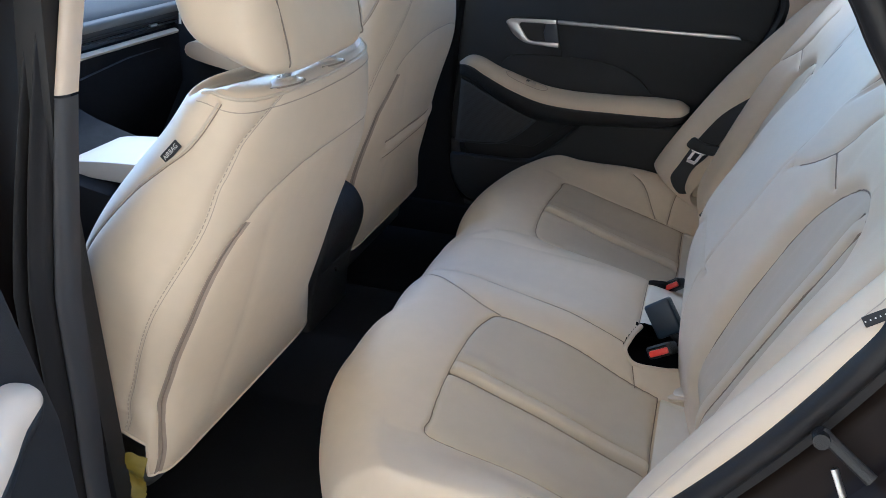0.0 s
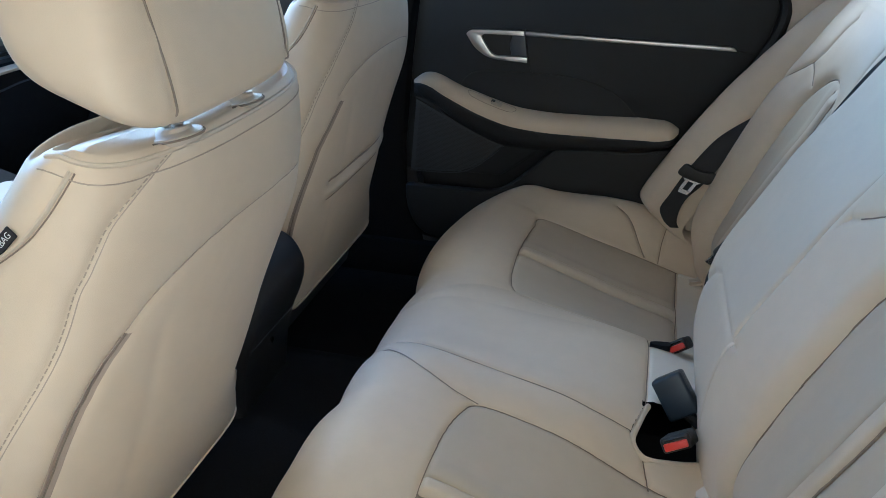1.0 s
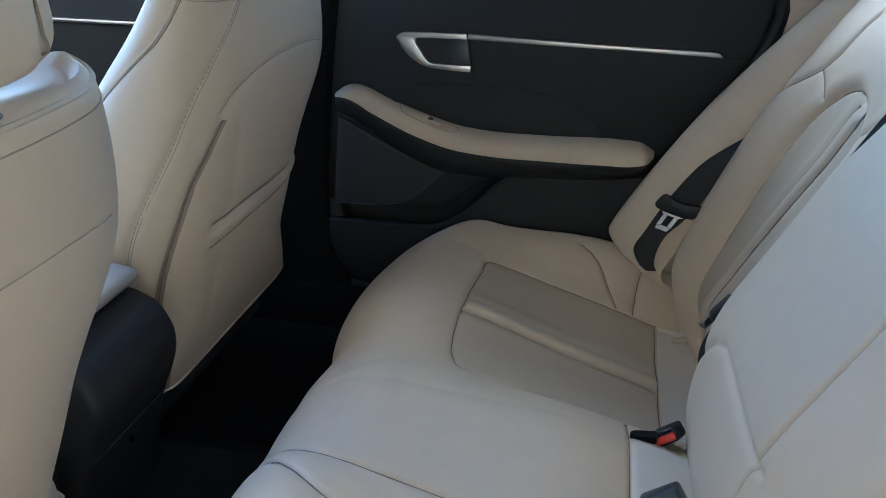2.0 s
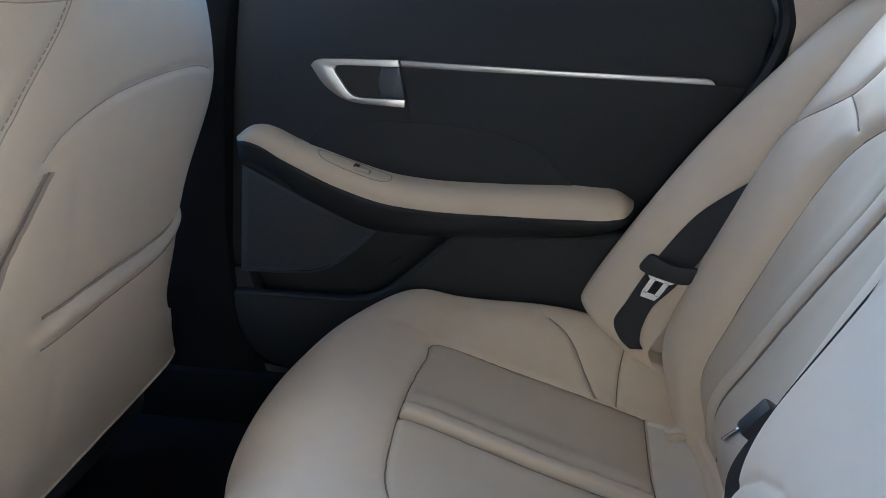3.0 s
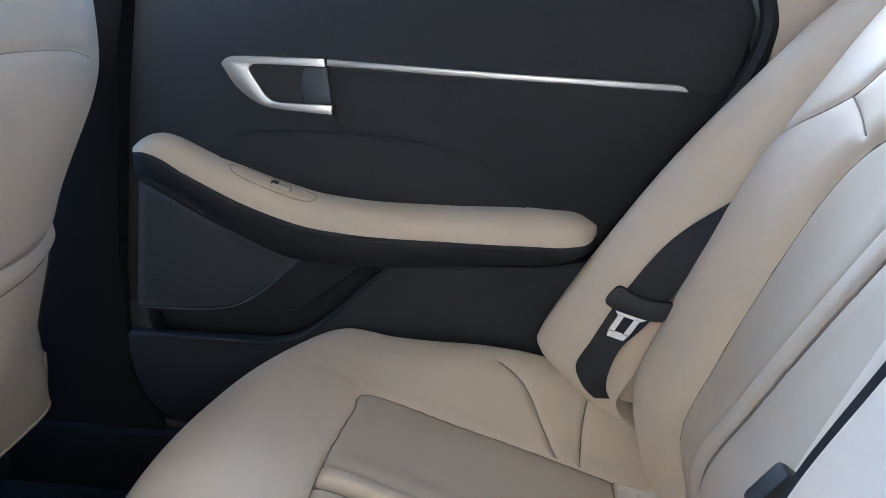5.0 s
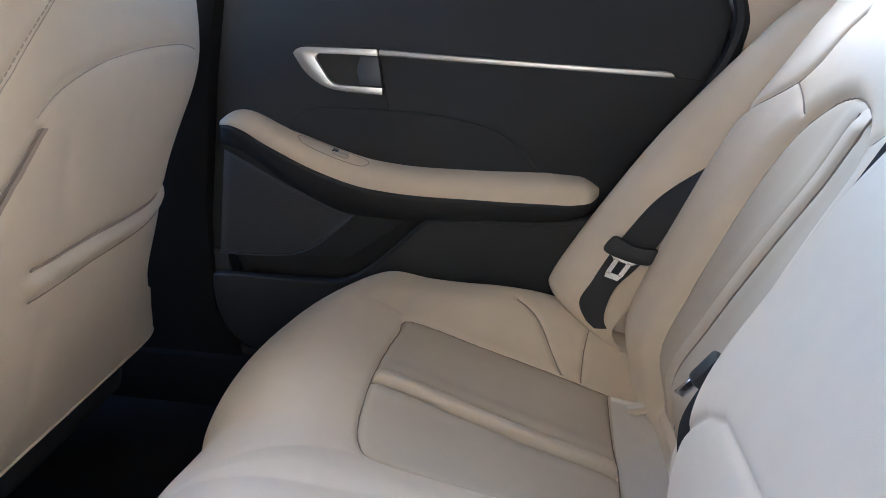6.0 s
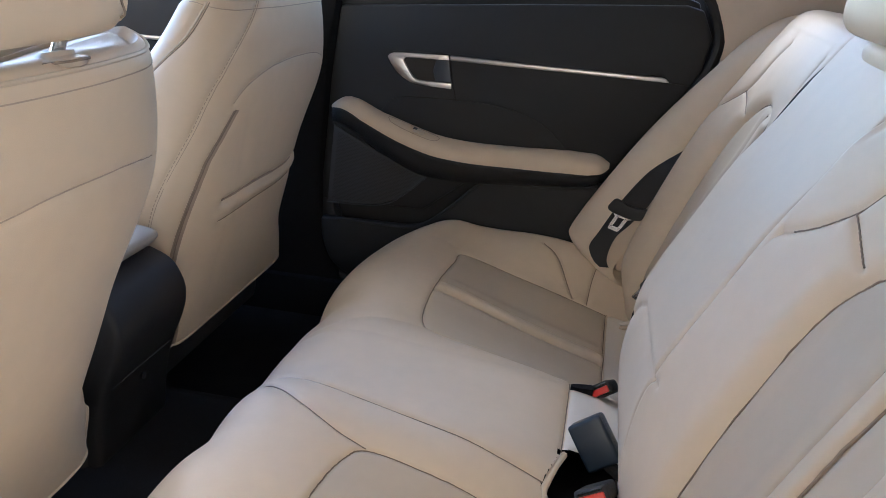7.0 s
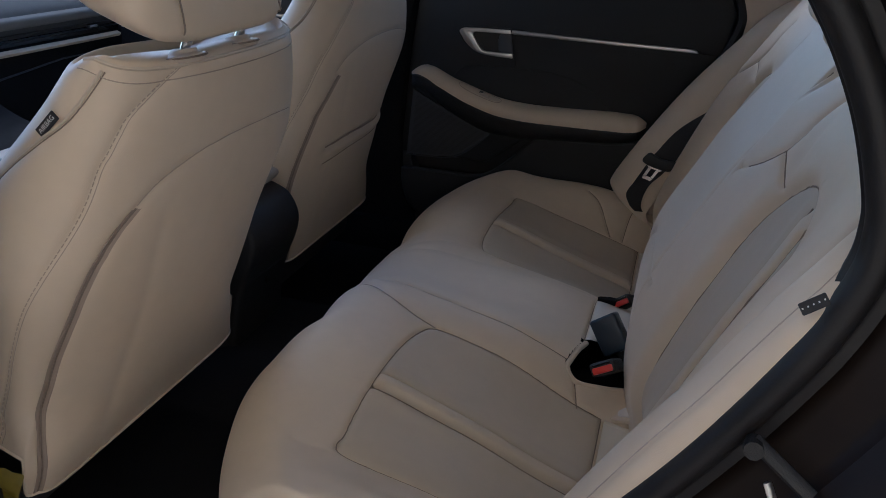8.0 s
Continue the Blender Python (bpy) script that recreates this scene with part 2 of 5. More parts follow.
floor = tagged(part("floor", prism_bm([(-0.62, 0.17), (-0.62, 0.235), (-0.20, 0.245), (-0.15, 0.30), (-0.09, 0.335), (0.13, 0.335),
               (0.19, 0.30), (0.24, 0.245), (0.68, 0.235), (0.68, 0.17)], -2.0, 0.35, 0.012, axis="x"), carpet),
               "black carpeted car floor with a low centre tunnel", "floor", kind="structure")


def roof_shell():
    bm = bmesh.new()
    line = smooth_line([(-0.90, 1.36), (-0.75, 1.385), (-0.60, 1.40), (-0.3, 1.42), (0.3, 1.40), (0.75, 1.32)], 6)
    prof = [(x, z) for x, z in line] + [(x, z + 0.05) for x, z in line[::-1]]
    return prism_bm(prof, -0.70, 0.74)


ceiling = tagged(part("ceiling", roof_shell(), headliner), "pale beige car headliner", "ceiling", kind="structure")
for s, nm in ((-1, "wall_left"), (1, "wall_right")):
    y = YC + s * 0.67
    part_ob = part(nm, tube_bm([(x, y + s * 0.05, z - 0.02) for x, z in smooth_line([(-1.25, 1.22), (-0.85, 1.36), (-0.3, 1.41), (0.3, 1.39), (0.8, 1.29), (1.05, 1.1)], 5)], 0.055, 10), trim_cream)
    tagged(part_ob, "cream roof rail trim above the side windows", "roof rail", kind="structure")

shelf = tagged(part("trim", prism_bm([(0.40, 0.985), (0.40, 0.93), (1.1, 0.93), (1.1, 1.0)], -0.66, 0.70, 0.008), trim_cream),
               "cream parcel shelf behind the rear seat", "parcel shelf", kind="structure")
rear_wall = tagged(part("wall_rear", prism_bm([(0.62, 0.2), (0.62, 0.93), (0.66, 0.93), (0.66, 0.2)], -0.68, 0.72), carpet),
                   "black carpeted panel behind the rear seat", "panel", kind="structure")

# right-hand pillars
b_right = tagged(part("wall_right", prism_bm(list(smooth_line([(-0.70, 0.22), (-0.67, 0.45), (-0.635, 0.60), (-0.60, 0.80), (-0.53, 1.15), (-0.50, 1.36)], 5))
                 + [(-0.42, 1.36), (-0.47, 1.1), (-0.515, 0.86), (-0.535, 0.60), (-0.53, 0.42), (-0.47, 0.30), (-0.40, 0.22)], 0.685, 0.80, 0.012), dash_dark),
                 "black pillar trim between the front and rear doors", "pillar", kind="structure")
c_right = tagged(part("wall_right", prism_bm([(0.275, 0.86), (0.268, 0.93), (0.235, 1.02), (0.30, 1.16), (0.45, 1.33), (0.95, 1.3), (0.95, 0.9), (0.6, 0.86)], 0.69, 0.78, 0.01), trim_cream),
                 "cream rear pillar trim beside the seat", "pillar", kind="structure")
sill_right = tagged(part("wall_right", prism_bm([(-1.8, 0.17), (-1.8, 0.33), (-0.3, 0.33), (0.1, 0.36), (0.35, 0.5), (0.7, 0.55), (0.7, 0.17)], 0.67, 0.82, 0.015), dash_dark),
                    "black sill trim under the doors", "sill", kind="structure")
seal_right = tagged(part("trim", tube_bm(smooth_line([(-0.515, 0.705, 1.0), (-0.545, 0.705, 0.75), (-0.566, 0.705, 0.53), (-0.564, 0.705, 0.42), (-0.542, 0.705, 0.365), (-0.50, 0.705, 0.337), (-0.44, 0.705, 0.328), (-0.3, 0.705, 0.326)], 8), 0.013, 8), rubber),
                    "black rubber door seal", "door seal", kind="structure")
seal_right2 = tagged(part("trim", tube_bm(smooth_line([(0.205, 0.70, 1.05), (0.245, 0.70, 0.995), (0.268, 0.70, 0.94), (0.262, 0.70, 0.89), (0.235, 0.70, 0.83), (0.15, 0.70, 0.68), (0.06, 0.70, 0.55), (0.0, 0.70, 0.45)], 8), 0.012, 8), rubber),
                     "black rubber door seal", "door seal", kind="structure")


# ---- right rear door ----
def door_trim(make_details=True):
    door = thing("door_1", "closed rear door with charcoal vinyl panel and cream armrest", "door", kind="structure")
    low = [(-0.505, 0.52), (-0.30, 0.52), (-0.20, 0.60), (0.10, 0.60)]
    upper = [(-0.540, 0.52)] + low + [(0.225, 0.80), (0.245, 0.875), (0.255, 0.935), (0.232, 0.985), (0.20, 0.993), (-0.10, 0.975), (-0.495, 0.947), (-0.515, 0.80)]
    part("panel", prism_bm(upper, 0.70, 0.78, 0.006), vinyl, door)
    part("pocket_back", prism_bm([(-0.538, 0.40), (-0.538, 0.60), (-0.30, 0.66), (0.15, 0.68), (0.15, 0.40)], 0.735, 0.76), vinyl_soft, door, "black inner wall of the door pocket")
    lip = [(-0.531, 0.484)] + [tuple(p) for p in smooth_line([(-0.505, 0.4845), (-0.480, 0.484), (-0.40, 0.485), (-0.325, 0.487), (-0.281, 0.503), (-0.227, 0.550), (-0.185, 0.592), (-0.150, 0.609), (0.0, 0.615), (0.075, 0.627)], 6)] + [
        (0.14, 0.655), (0.20, 0.74), (0.20, 0.60), (0.12, 0.47), (0.0, 0.33)] + [tuple(p) for p in smooth_line([(-0.40, 0.345), (-0.460, 0.350), (-0.486, 0.361), (-0.510, 0.384), (-0.526, 0.424), (-0.531, 0.460)], 4)]
    part("pocket_end", prism_bm([(-0.540, 0.40), (-0.540, 0.522), (-0.508, 0.522), (-0.506, 0.495), (-0.498, 0.480), (-0.498, 0.40)], 0.697, 0.736, 0.004), vinyl, door)
    part("map_pocket", prism_bm(lip, 0.678, 0.70, 0.006, 3), vinyl_soft, door, "charcoal lower door pocket")
    part("pocket_rim", tube_bm([(x, 0.6795, z - 0.003) for x, z in smooth_line([(-0.495, 0.486), (-0.40, 0.485), (-0.325, 0.487), (-0.281, 0.503), (-0.227, 0.550), (-0.185, 0.592), (-0.150, 0.609), (0.0, 0.615), (0.075, 0.627)], 6)], 0.0035, 8), vinyl, door, "rounded rim of the door pocket")
    # padded panel between handle and armrest
    pad = smooth_line([(-0.400, 0.735), (-0.384, 0.755), (-0.362, 0.766), (-0.318, 0.770), (-0.245, 0.771), (-0.174, 0.769), (-0.102, 0.757), (-0.044, 0.732), (0.001, 0.689)], 6)
    outline = [tuple(p) for p in pad] + [(-0.1, 0.66), (-0.27, 0.66), (-0.38, 0.70)]
    part("padded_panel", prism_bm(outline, 0.6965, 0.71, 0.0028, 2), vinyl_soft, door)
    part("panel_seam", tube_bm([(x, 0.6985, z) for x, z in pad], 0.0016, 6), plastic_black, door)
    # vertical and rear joints of the panel
    part("joint", tube_bm([(-0.2575, 0.6995, 0.862), (-0.2455, 0.6995, 0.80), (-0.240, 0.6995, 0.772)], 0.0012, 6), plastic_black, door)
    part("joint", tube_bm([(0.183, 0.6995, 0.846), (0.236, 0.6995, 0.842)], 0.0012, 6), plastic_black, door)
    # upper edge under the window
    part("window_sill", prism_bm([(-0.497, 0.940), (-0.10, 0.968), (0.20, 0.987), (0.228, 0.982), (0.222, 0.998), (0.20, 1.005), (-0.10, 0.987), (-0.497, 0.959)], 0.712, 0.765, 0.004), rubber, door, "black window seal strip")
    return door


door = door_trim()

# handle bezel: an open loop that tapers into the strip
ring_out = smooth_line([(-0.388, 0.851), (-0.380, 0.8585), (-0.358, 0.8615), (-0.259, 0.8630)], 5)
ring_low = smooth_line([(-0.249, 0.7955), (-0.300, 0.7975), (-0.330, 0.8010), (-0.350, 0.8090), (-0.371, 0.8260), (-0.388, 0.851)], 5)
ring_in = smooth_line([(-0.249, 0.8065), (-0.300, 0.8068), (-0.322, 0.8080), (-0.333, 0.8150), (-0.345, 0.8320), (-0.353, 0.8450), (-0.350, 0.8510), (-0.340, 0.8530), (-0.257, 0.8535)], 4)
bezel = [tuple(p) for p in ring_out] + [tuple(p) for p in ring_in[::-1]] + [tuple(p) for p in ring_low[:-1]]
handle_ob = part("handle_bezel", prism_bm(bezel, 0.6905, 0.702, 0.0022, 2), silver, door, "satin silver handle surround")
part("gasket", prism_bm([(x * 1.0 + (0.0022 if x > -0.3 else -0.0022), z + (0.003 if z > 0.83 else -0.003)) for x, z in bezel], 0.6955, 0.7015), plastic_black, handle_ob)
cup = [tuple(p) for p in ring_in] + []
part("handle_cup", prism_bm(cup, 0.6985, 0.7015), plastic_black, door, "dark recess behind the door handle")
lever = prism_bm([(-0.284, 0.8525), (-0.262, 0.8530), (-0.2565, 0.8530), (-0.249, 0.8075), (-0.284, 0.8072), (-0.290, 0.83)], 0.6935, 0.6985, 0.003, 2)
part("handle_lever", lever, plastic_slate, door, "slate grey pull lever")
strip_line = [(-0.2565, 0.8630), (-0.038, 0.8575), (0.170, 0.8550), (0.180, 0.8530), (0.187, 0.8455), (-0.038, 0.8490), (-0.2555, 0.8530)]
part("trim_strip", prism_bm(strip_line, 0.6935, 0.702, 0.0025, 2), silver, door, "satin silver trim strip")
part("strip_shadow", prism_bm([(-0.2565, 0.8535), (-0.038, 0.8493), (0.187, 0.8458), (0.188, 0.8440), (-0.038, 0.8468), (-0.2552, 0.8505)], 0.6975, 0.7015), plastic_black, door)


def armrest(parent, y0=0.70, s=1.0):
    """The cream pad and its dark underside, swept along the door; s turns it for the other side."""
    top = spline1([-0.512, -0.494, -0.393, -0.32, -0.268, -0.216, -0.099, 0.03, 0.075, 0.094], [0.738, 0.752, 0.731, 0.708, 0.694, 0.688, 0.687, 0.689, 0.684, 0.672])
    edge = spline1([-0.512, -0.49, -0.43, -0.345, -0.273, -0.223, -0.094, 0.017, 0.065, 0.094], [0.732, 0.738, 0.714, 0.678, 0.658, 0.653, 0.652, 0.653, 0.655, 0.662])
    reach = spline1([-0.512, -0.50, -0.45, -0.3, 0.0, 0.06, 0.085, 0.094], [0.004, 0.022, 0.034, 0.045, 0.050, 0.047, 0.035, 0.010])
    low = spline1([-0.512, -0.50, -0.39, -0.302, -0.242, -0.023, 0.062, 0.094], [0.700, 0.700, 0.640, 0.604, 0.600, 0.612, 0.624, 0.640])
    xs = np.concatenate([np.linspace(-0.512, -0.48, 8), np.linspace(-0.47, 0.05, 48), np.linspace(0.055, 0.094, 14)])
    a = np.linspace(0, 1, 14)
    X, A = np.meshgrid(xs, a, indexing="ij")
    T, E, R, L = top(X), edge(X), reach(X), low(X)
    th = A * math.pi / 2
    Yp = y0 - s * (R * np.sin(th) ** 0.75)
    Z = E + (T - E) * np.cos(th) ** 0.75
    P = np.stack([X, Yp, Z], -1)
    sheet("armrest_pad", P, np.ones((len(xs) - 1, 13), bool), leather, parent, "cream leather armrest pad")
    Yd = y0 - s * (R * (1 - 0.12 * A) - 0.004 * (A < 0.05) - 0.030 * A ** 2.5 * R / 0.05)
    Zd = E + (L - E) * A
    P = np.stack([X, Yd, Zd], -1)
    sheet("armrest_base", P, np.ones((len(xs) - 1, 13), bool), vinyl, parent, "charcoal armrest underside")
    return top, edge, reach


arm_top, arm_edge, arm_reach = armrest(door)


def on_arm(x, k):
    """A point on the pad: k runs from the door to the pad's front edge."""
    th = k * math.pi / 2
    return Vector((x, 0.70 - float(arm_reach(x)) * math.sin(th) ** 0.75, float(arm_edge(x)) + float(arm_top(x) - arm_edge(x)) * math.cos(th) ** 0.75))


part("switch_plate", tube_bm([on_arm(x, k) for x, k in smooth_line([(-0.372, 0.12), (-0.376, 0.3), (-0.36, 0.46), (-0.29, 0.50), (-0.268, 0.38), (-0.270, 0.15), (-0.31, 0.08)], 6, True)], 0.0008, 5, closed=True), pocket_edge, door)
a, b = on_arm(-0.322, 0.30), on_arm(-0.298, 0.30)
part("window_switch", block_bm((0.026, 0.012, 0.008), (a + b) / 2 + Vector((0.0, 0, 0.0005)), 0.0025, 2, Matrix.Rotation(radians(16), 4, "Y")), plastic_cream, door, "cream window switch")
part("switch_slot", block_bm((0.009, 0.011, 0.004), on_arm(-0.318, 0.30) + Vector((0, 0, 0.0035)), 0.001, 1, Matrix.Rotation(radians(16), 4, "Y")), plastic_grey, door)

# speaker grille with its holes
grille = [(-0.506, 0.695), (-0.40, 0.640), (-0.293, 0.600), (-0.325, 0.570), (-0.365, 0.538), (-0.40, 0.524), (-0.45, 0.519), (-0.521, 0.518)]
gr = part("speaker_grille", prism_bm(grille, 0.694, 0.703, 0.002), grille_plastic, door, "black perforated speaker grille")
verts, faces = [], []
gl_line = np.array(grille)
for j in range(60):
    for i in range(70):
        x, z = -0.52 + 0.0036 * i + 0.0018 * (j % 2), 0.52 + 0.0031 * j
        if inside(np.array([x]), np.array([z]), gl_line * 0.90 + gl_line.mean(0) * 0.10)[0]:
            k = len(verts)
            verts += [(x + 0.0015 * math.cos(q), 0.6936, z + 0.0011 * math.sin(q)) for q in (math.pi / 3 * c for c in range(6))]
            faces.append(tuple(range(k, k + 6)))
tagged(from_arrays("grille_holes", verts, faces, plastic_black, gr, smooth=False), kind="stuff")
part("grille_edge", tube_bm([(x, 0.694, z) for x, z in smooth_line([(-0.521, 0.516), (-0.45, 0.517), (-0.40, 0.522), (-0.365, 0.536), (-0.325, 0.568), (-0.293, 0.599)], 6)], 0.0016, 6), plastic_grey, door)

part("inner_skin", prism_bm([(-0.60, 0.20), (-0.60, 0.60), (0.10, 0.66), (0.20, 0.80), (0.20, 1.04), (0.36, 1.06), (0.36, 0.20)], 0.785, 0.82), plastic_black, door)

# right windows
for nm, x0, x1, zz in (("window_1", -0.50, 0.22, 0.97), ("window_2", -1.35, -0.62, 0.93)):
    win = thing(nm, "tinted side window of the car", "window", kind="structure")
    bm = bmesh.new()
    vs = [bm.verts.new(p) for p in ((x0, 0.735, zz - 0.02), (x1, 0.735, zz), (x1 - 0.05, 0.62, zz + 0.36), (x0 + 0.06, 0.62, zz + 0.40))]
    bm.faces.new(vs)
    bmesh.ops.solidify(bm, geom=bm.faces[:], thickness=0.004)
    part("pane", bm, glass_dark if nm == "window_1" else glass, win, smooth=False)

# unseen rear window over the parcel shelf, added with a tint to cut light
win = thing("window_3", "dark tinted rear window of the car", "window", kind="structure")
part("pane", prism_bm([(0.74, 1.335), (0.75, 1.340), (1.115, 1.0), (1.105, 0.995)], -0.66, 0.70), glass_dark, win, smooth=False)

# closed front door on the near side, added to keep side light out
door_near = thing("door_4", "closed front door with charcoal trim and dark brown skin", "door", kind="structure")
part("panel", prism_bm([(-1.60, 0.28), (-1.60, 0.88), (-0.72, 0.93), (-0.70, 0.60), (-0.72, 0.28)], -0.72, -0.68, 0.008), vinyl, door_near)
part("outer_skin", prism_bm([(-1.70, 0.22), (-1.70, 0.90), (-0.74, 0.95), (-0.70, 0.60), (-0.72, 0.22)], -0.80, -0.722, 0.012), paint, door_near, "dark brown painted door skin")
part("pane", prism_bm([(-1.60, 0.90), (-0.72, 0.945), (-0.66, 1.33), (-1.05, 1.30)], -0.735, -0.731), glass_dark, door_near, "side window glass", smooth=False)

# front right door, seen between the seats
door_front = thing("door_2", "front passenger door with charcoal panel and silver strip", "door", kind="structure")
part("panel", prism_bm([(-1.55, 0.30), (-1.55, 0.90), (-0.64, 0.945), (-0.60, 0.80), (-0.64, 0.50), (-0.70, 0.30)], 0.72, 0.79, 0.008), vinyl, door_front)
part("trim_strip", prism_bm([(-1.45, 0.847), (-0.70, 0.850), (-0.69, 0.842), (-1.45, 0.838)], 0.711, 0.722, 0.002), silver, door_front, "satin silver trim strip")
part("window_sill", prism_bm([(-1.55, 0.895), (-0.64, 0.94), (-0.64, 0.955), (-1.55, 0.91)], 0.73, 0.77, 0.003), rubber, door_front)


# ---- rear seat cushion ----
def rear_cushion():
    seat = thing("rear_seat_cushion", "cream leather rear bench cushion with greyer perforated inserts", "seat cushion", at=(0, 0, 0.24))
    prof = smooth_line([(0.24, 0.385), (0.16, 0.395), (0.10, 0.412), (0.0, 0.441), (-0.10, 0.470), (-0.18, 0.494), (-0.25, 0.512), (-0.31, 0.512),
                        (-0.355, 0.492), (-0.385, 0.455), (-0.395, 0.41), (-0.385, 0.35), (-0.36, 0.25)], 20)
    arc = np.concatenate([[0], np.cumsum(np.hypot(*np.diff(prof, axis=0).T))])
    na, ny = 300, 860
    A = np.linspace(0, arc[-1], na)
    px, pz = np.interp(A, arc, prof[:, 0]), np.interp(A, arc, prof[:, 1])
    q = np.linspace(-0.67, 0.67, ny)
    AA, Q = np.meshgrid(A, q, indexing="ij")
    ka = int(np.argmin(px))
    to_a = lambda x: np.interp(-x, -px[:ka], A[:ka])
    edge = [(0.125, 0.195), (0.06, 0.190), (-0.05, 0.18), (-0.150, 0.178), (-0.178, 0.200), (-0.190, 0.25), (-0.193, 0.34), (-0.190, 0.42), (-0.182, 0.49), (-0.170, 0.527), (-0.06, 0.521), (0.05, 0.517), (0.125, 0.514)]
    edge = [tuple(p) for p in smooth_line(edge, 6)]
    for s in (1, -1):
        AA, Q = snapped(AA, Q, [(to_a(x), s * y) for x, y in edge], 0.0009)
    for s in (1, -1):
        for d in (-0.0200, -0.0115, 0.0130):
            AA, Q = snapped(AA, Q, [(to_a(0.125), s * 0.355 + d), (to_a(-0.187), s * 0.355 + d)], 0.0008)
    X0, Z0 = np.interp(AA, A, px), np.interp(AA, A, pz)
    aq = np.abs(Q)

    front = step01(-X0, 0.16, 0.36)
    push = spline1([0, 0.08, 0.16, 0.20, 0.26, 0.35, 0.48, 0.58, 0.64, 0.67], [0.016, 0.017, 0.024, 0.026, 0.010, 0.0, 0.012, 0.045, 0.085, 0.115])
    wide = np.maximum(push(aq) - 0.040, 0)
    X = X0 + step01(-X0, -0.06, 0.37) * wide + front * (push(aq) - wide + 0.028 * step01(-Q, 0.36, 0.60) + 0.016 * step01(-Q, 0.22, 0.36))
    rear = step01(X0, -0.26, 0.05)
    lift = spline1([0, 0.10, 0.17, 0.20, 0.30, 0.50, 0.56, 0.61, 0.64, 0.67], [0.012, 0.010, 0.000, -0.004, -0.004, -0.002, 0.003, 0.009, 0.011, 0.000])
    rise = spline1([0, 0.12, 0.18, 0.22, 0.48, 0.54, 0.60, 0.67], [0.030, 0.028, 0.012, 0.0, 0.0, 0.012, 0.055, 0.062])
    Z = Z0 + lift(aq) * (1 - 0.5 * front) + rear * rise(aq)
    # the near seat is plumper towards its front
    plump = step01(-Q, 0.02, 0.16) * step01(-X0, -0.10, 0.06)
    Z = Z + 0.015 * plump
    X = X - 0.010 * plump * front
    drop = step01(aq, 0.635, 0.67)
    Z = Z - 0.10 * drop ** 2
    Y = YC + Q

    def both(line):
        return [[(to_a(x), s * y) for x, y in line] for s in (1, -1)]

    insert = [np.array([(to_a(x), s * y) for x, y in edge]) for s in (1, -1)]
    seams = both(edge) + both(edge[-1:] + edge[:1])
    seams += both([(0.06, 0.124), (-0.004, 0.118), (-0.057, 0.109), (-0.16, 0.096), (-0.247, 0.086), (-0.30, 0.076), (-0.345, 0.064), (-0.385, 0.055)])
    seams += both([(-0.170, 0.530), (-0.215, 0.545), (-0.255, 0.548)])
    seams += both([(-0.02, 0.612), (0.015, 0.585), (0.04, 0.55), (0.055, 0.522)])
    seams += both([(0.085, 0.520), (0.09, 0.57), (0.11, 0.64)])
    seams += both([(-0.160, 0.1775), (-0.20, 0.168), (-0.235, 0.155), (-0.27, 0.138), (-0.31, 0.112), (-0.35, 0.085), (-0.385, 0.07)])
    seams += [[(to_a(0.072), -0.06), (to_a(0.072), 0.19)]]
    seams += [[(to_a(0.074), -0.158), (to_a(0.085), -0.196)]]
    D = np.zeros_like(X)
    for s in seams:
        d = near(AA, Q, s)
        soft = any(s is seams[k] for k in (4, 6, 7, 12))
        D = np.maximum(D, dent(d, 0.014, 0.0022) if soft else dent(d, 0.0032, 0.0040) + dent(d, 0.020, 0.0034))
    tuck_side = 0.355
    for s in (1, -1):
        t = (Q * s - tuck_side) * s
        band = (np.sign(Q) == s) * inside(AA, Q, insert[0 if s > 0 else 1])
        # a pleat: a plump rib that folds over a deep groove on its door-opening side
        D = D - band * 0.0070 * np.sqrt(np.clip(1 - np.abs((t - 0.002) / 0.0115) ** 2.4, 0, 1))
        D = D + band * (0.0035 * np.exp(-((t - 0.0165) / 0.0035) ** 2) + 0.0100 * np.exp(-np.abs((t + 0.0155) / 0.0058) ** 3))
        D = D - band * 0.0025 * np.exp(-((t - 0.034) / 0.014) ** 2) - band * 0.0025 * np.exp(-((t + 0.036) / 0.014) ** 2)
    # the apron behind the cushion lies a little lower
    D = D + 0.006 * step01(X0, 0.126, 0.131) * (aq > 0.196) * (aq < 0.512)
    # soft wrinkles of sat-on leather
    W = 0.0014 * np.sin(9 * Q + 4 * AA) * np.sin(8 * AA + 3 * Q)
    # normals of the base sheet
    P = np.stack([X, Y, Z], -1)
    du, dv = np.gradient(P, axis=0), np.gradient(P, axis=1)
    N = np.cross(dv, du)
    N /= np.linalg.norm(N, axis=-1, keepdims=True) + 1e-12
    if N[90, 430, 2] < 0:
        N = -N
    P = P + N * (W - D)[..., None]

    ca, cq = centres(AA), centres(Q)
    isin = inside(ca, cq, insert[0]) | inside(ca, cq, insert[1])
    off = np.where(cq > 0, cq - tuck_side, cq + tuck_side)
    tuck = isin & (off > -0.0115) & (off < 0.0130)
    # groove strip whose shade is put into its colour
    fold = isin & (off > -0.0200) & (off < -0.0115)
    # the well that holds the belt buckles
    cx, cy = centres(X), centres(Y)
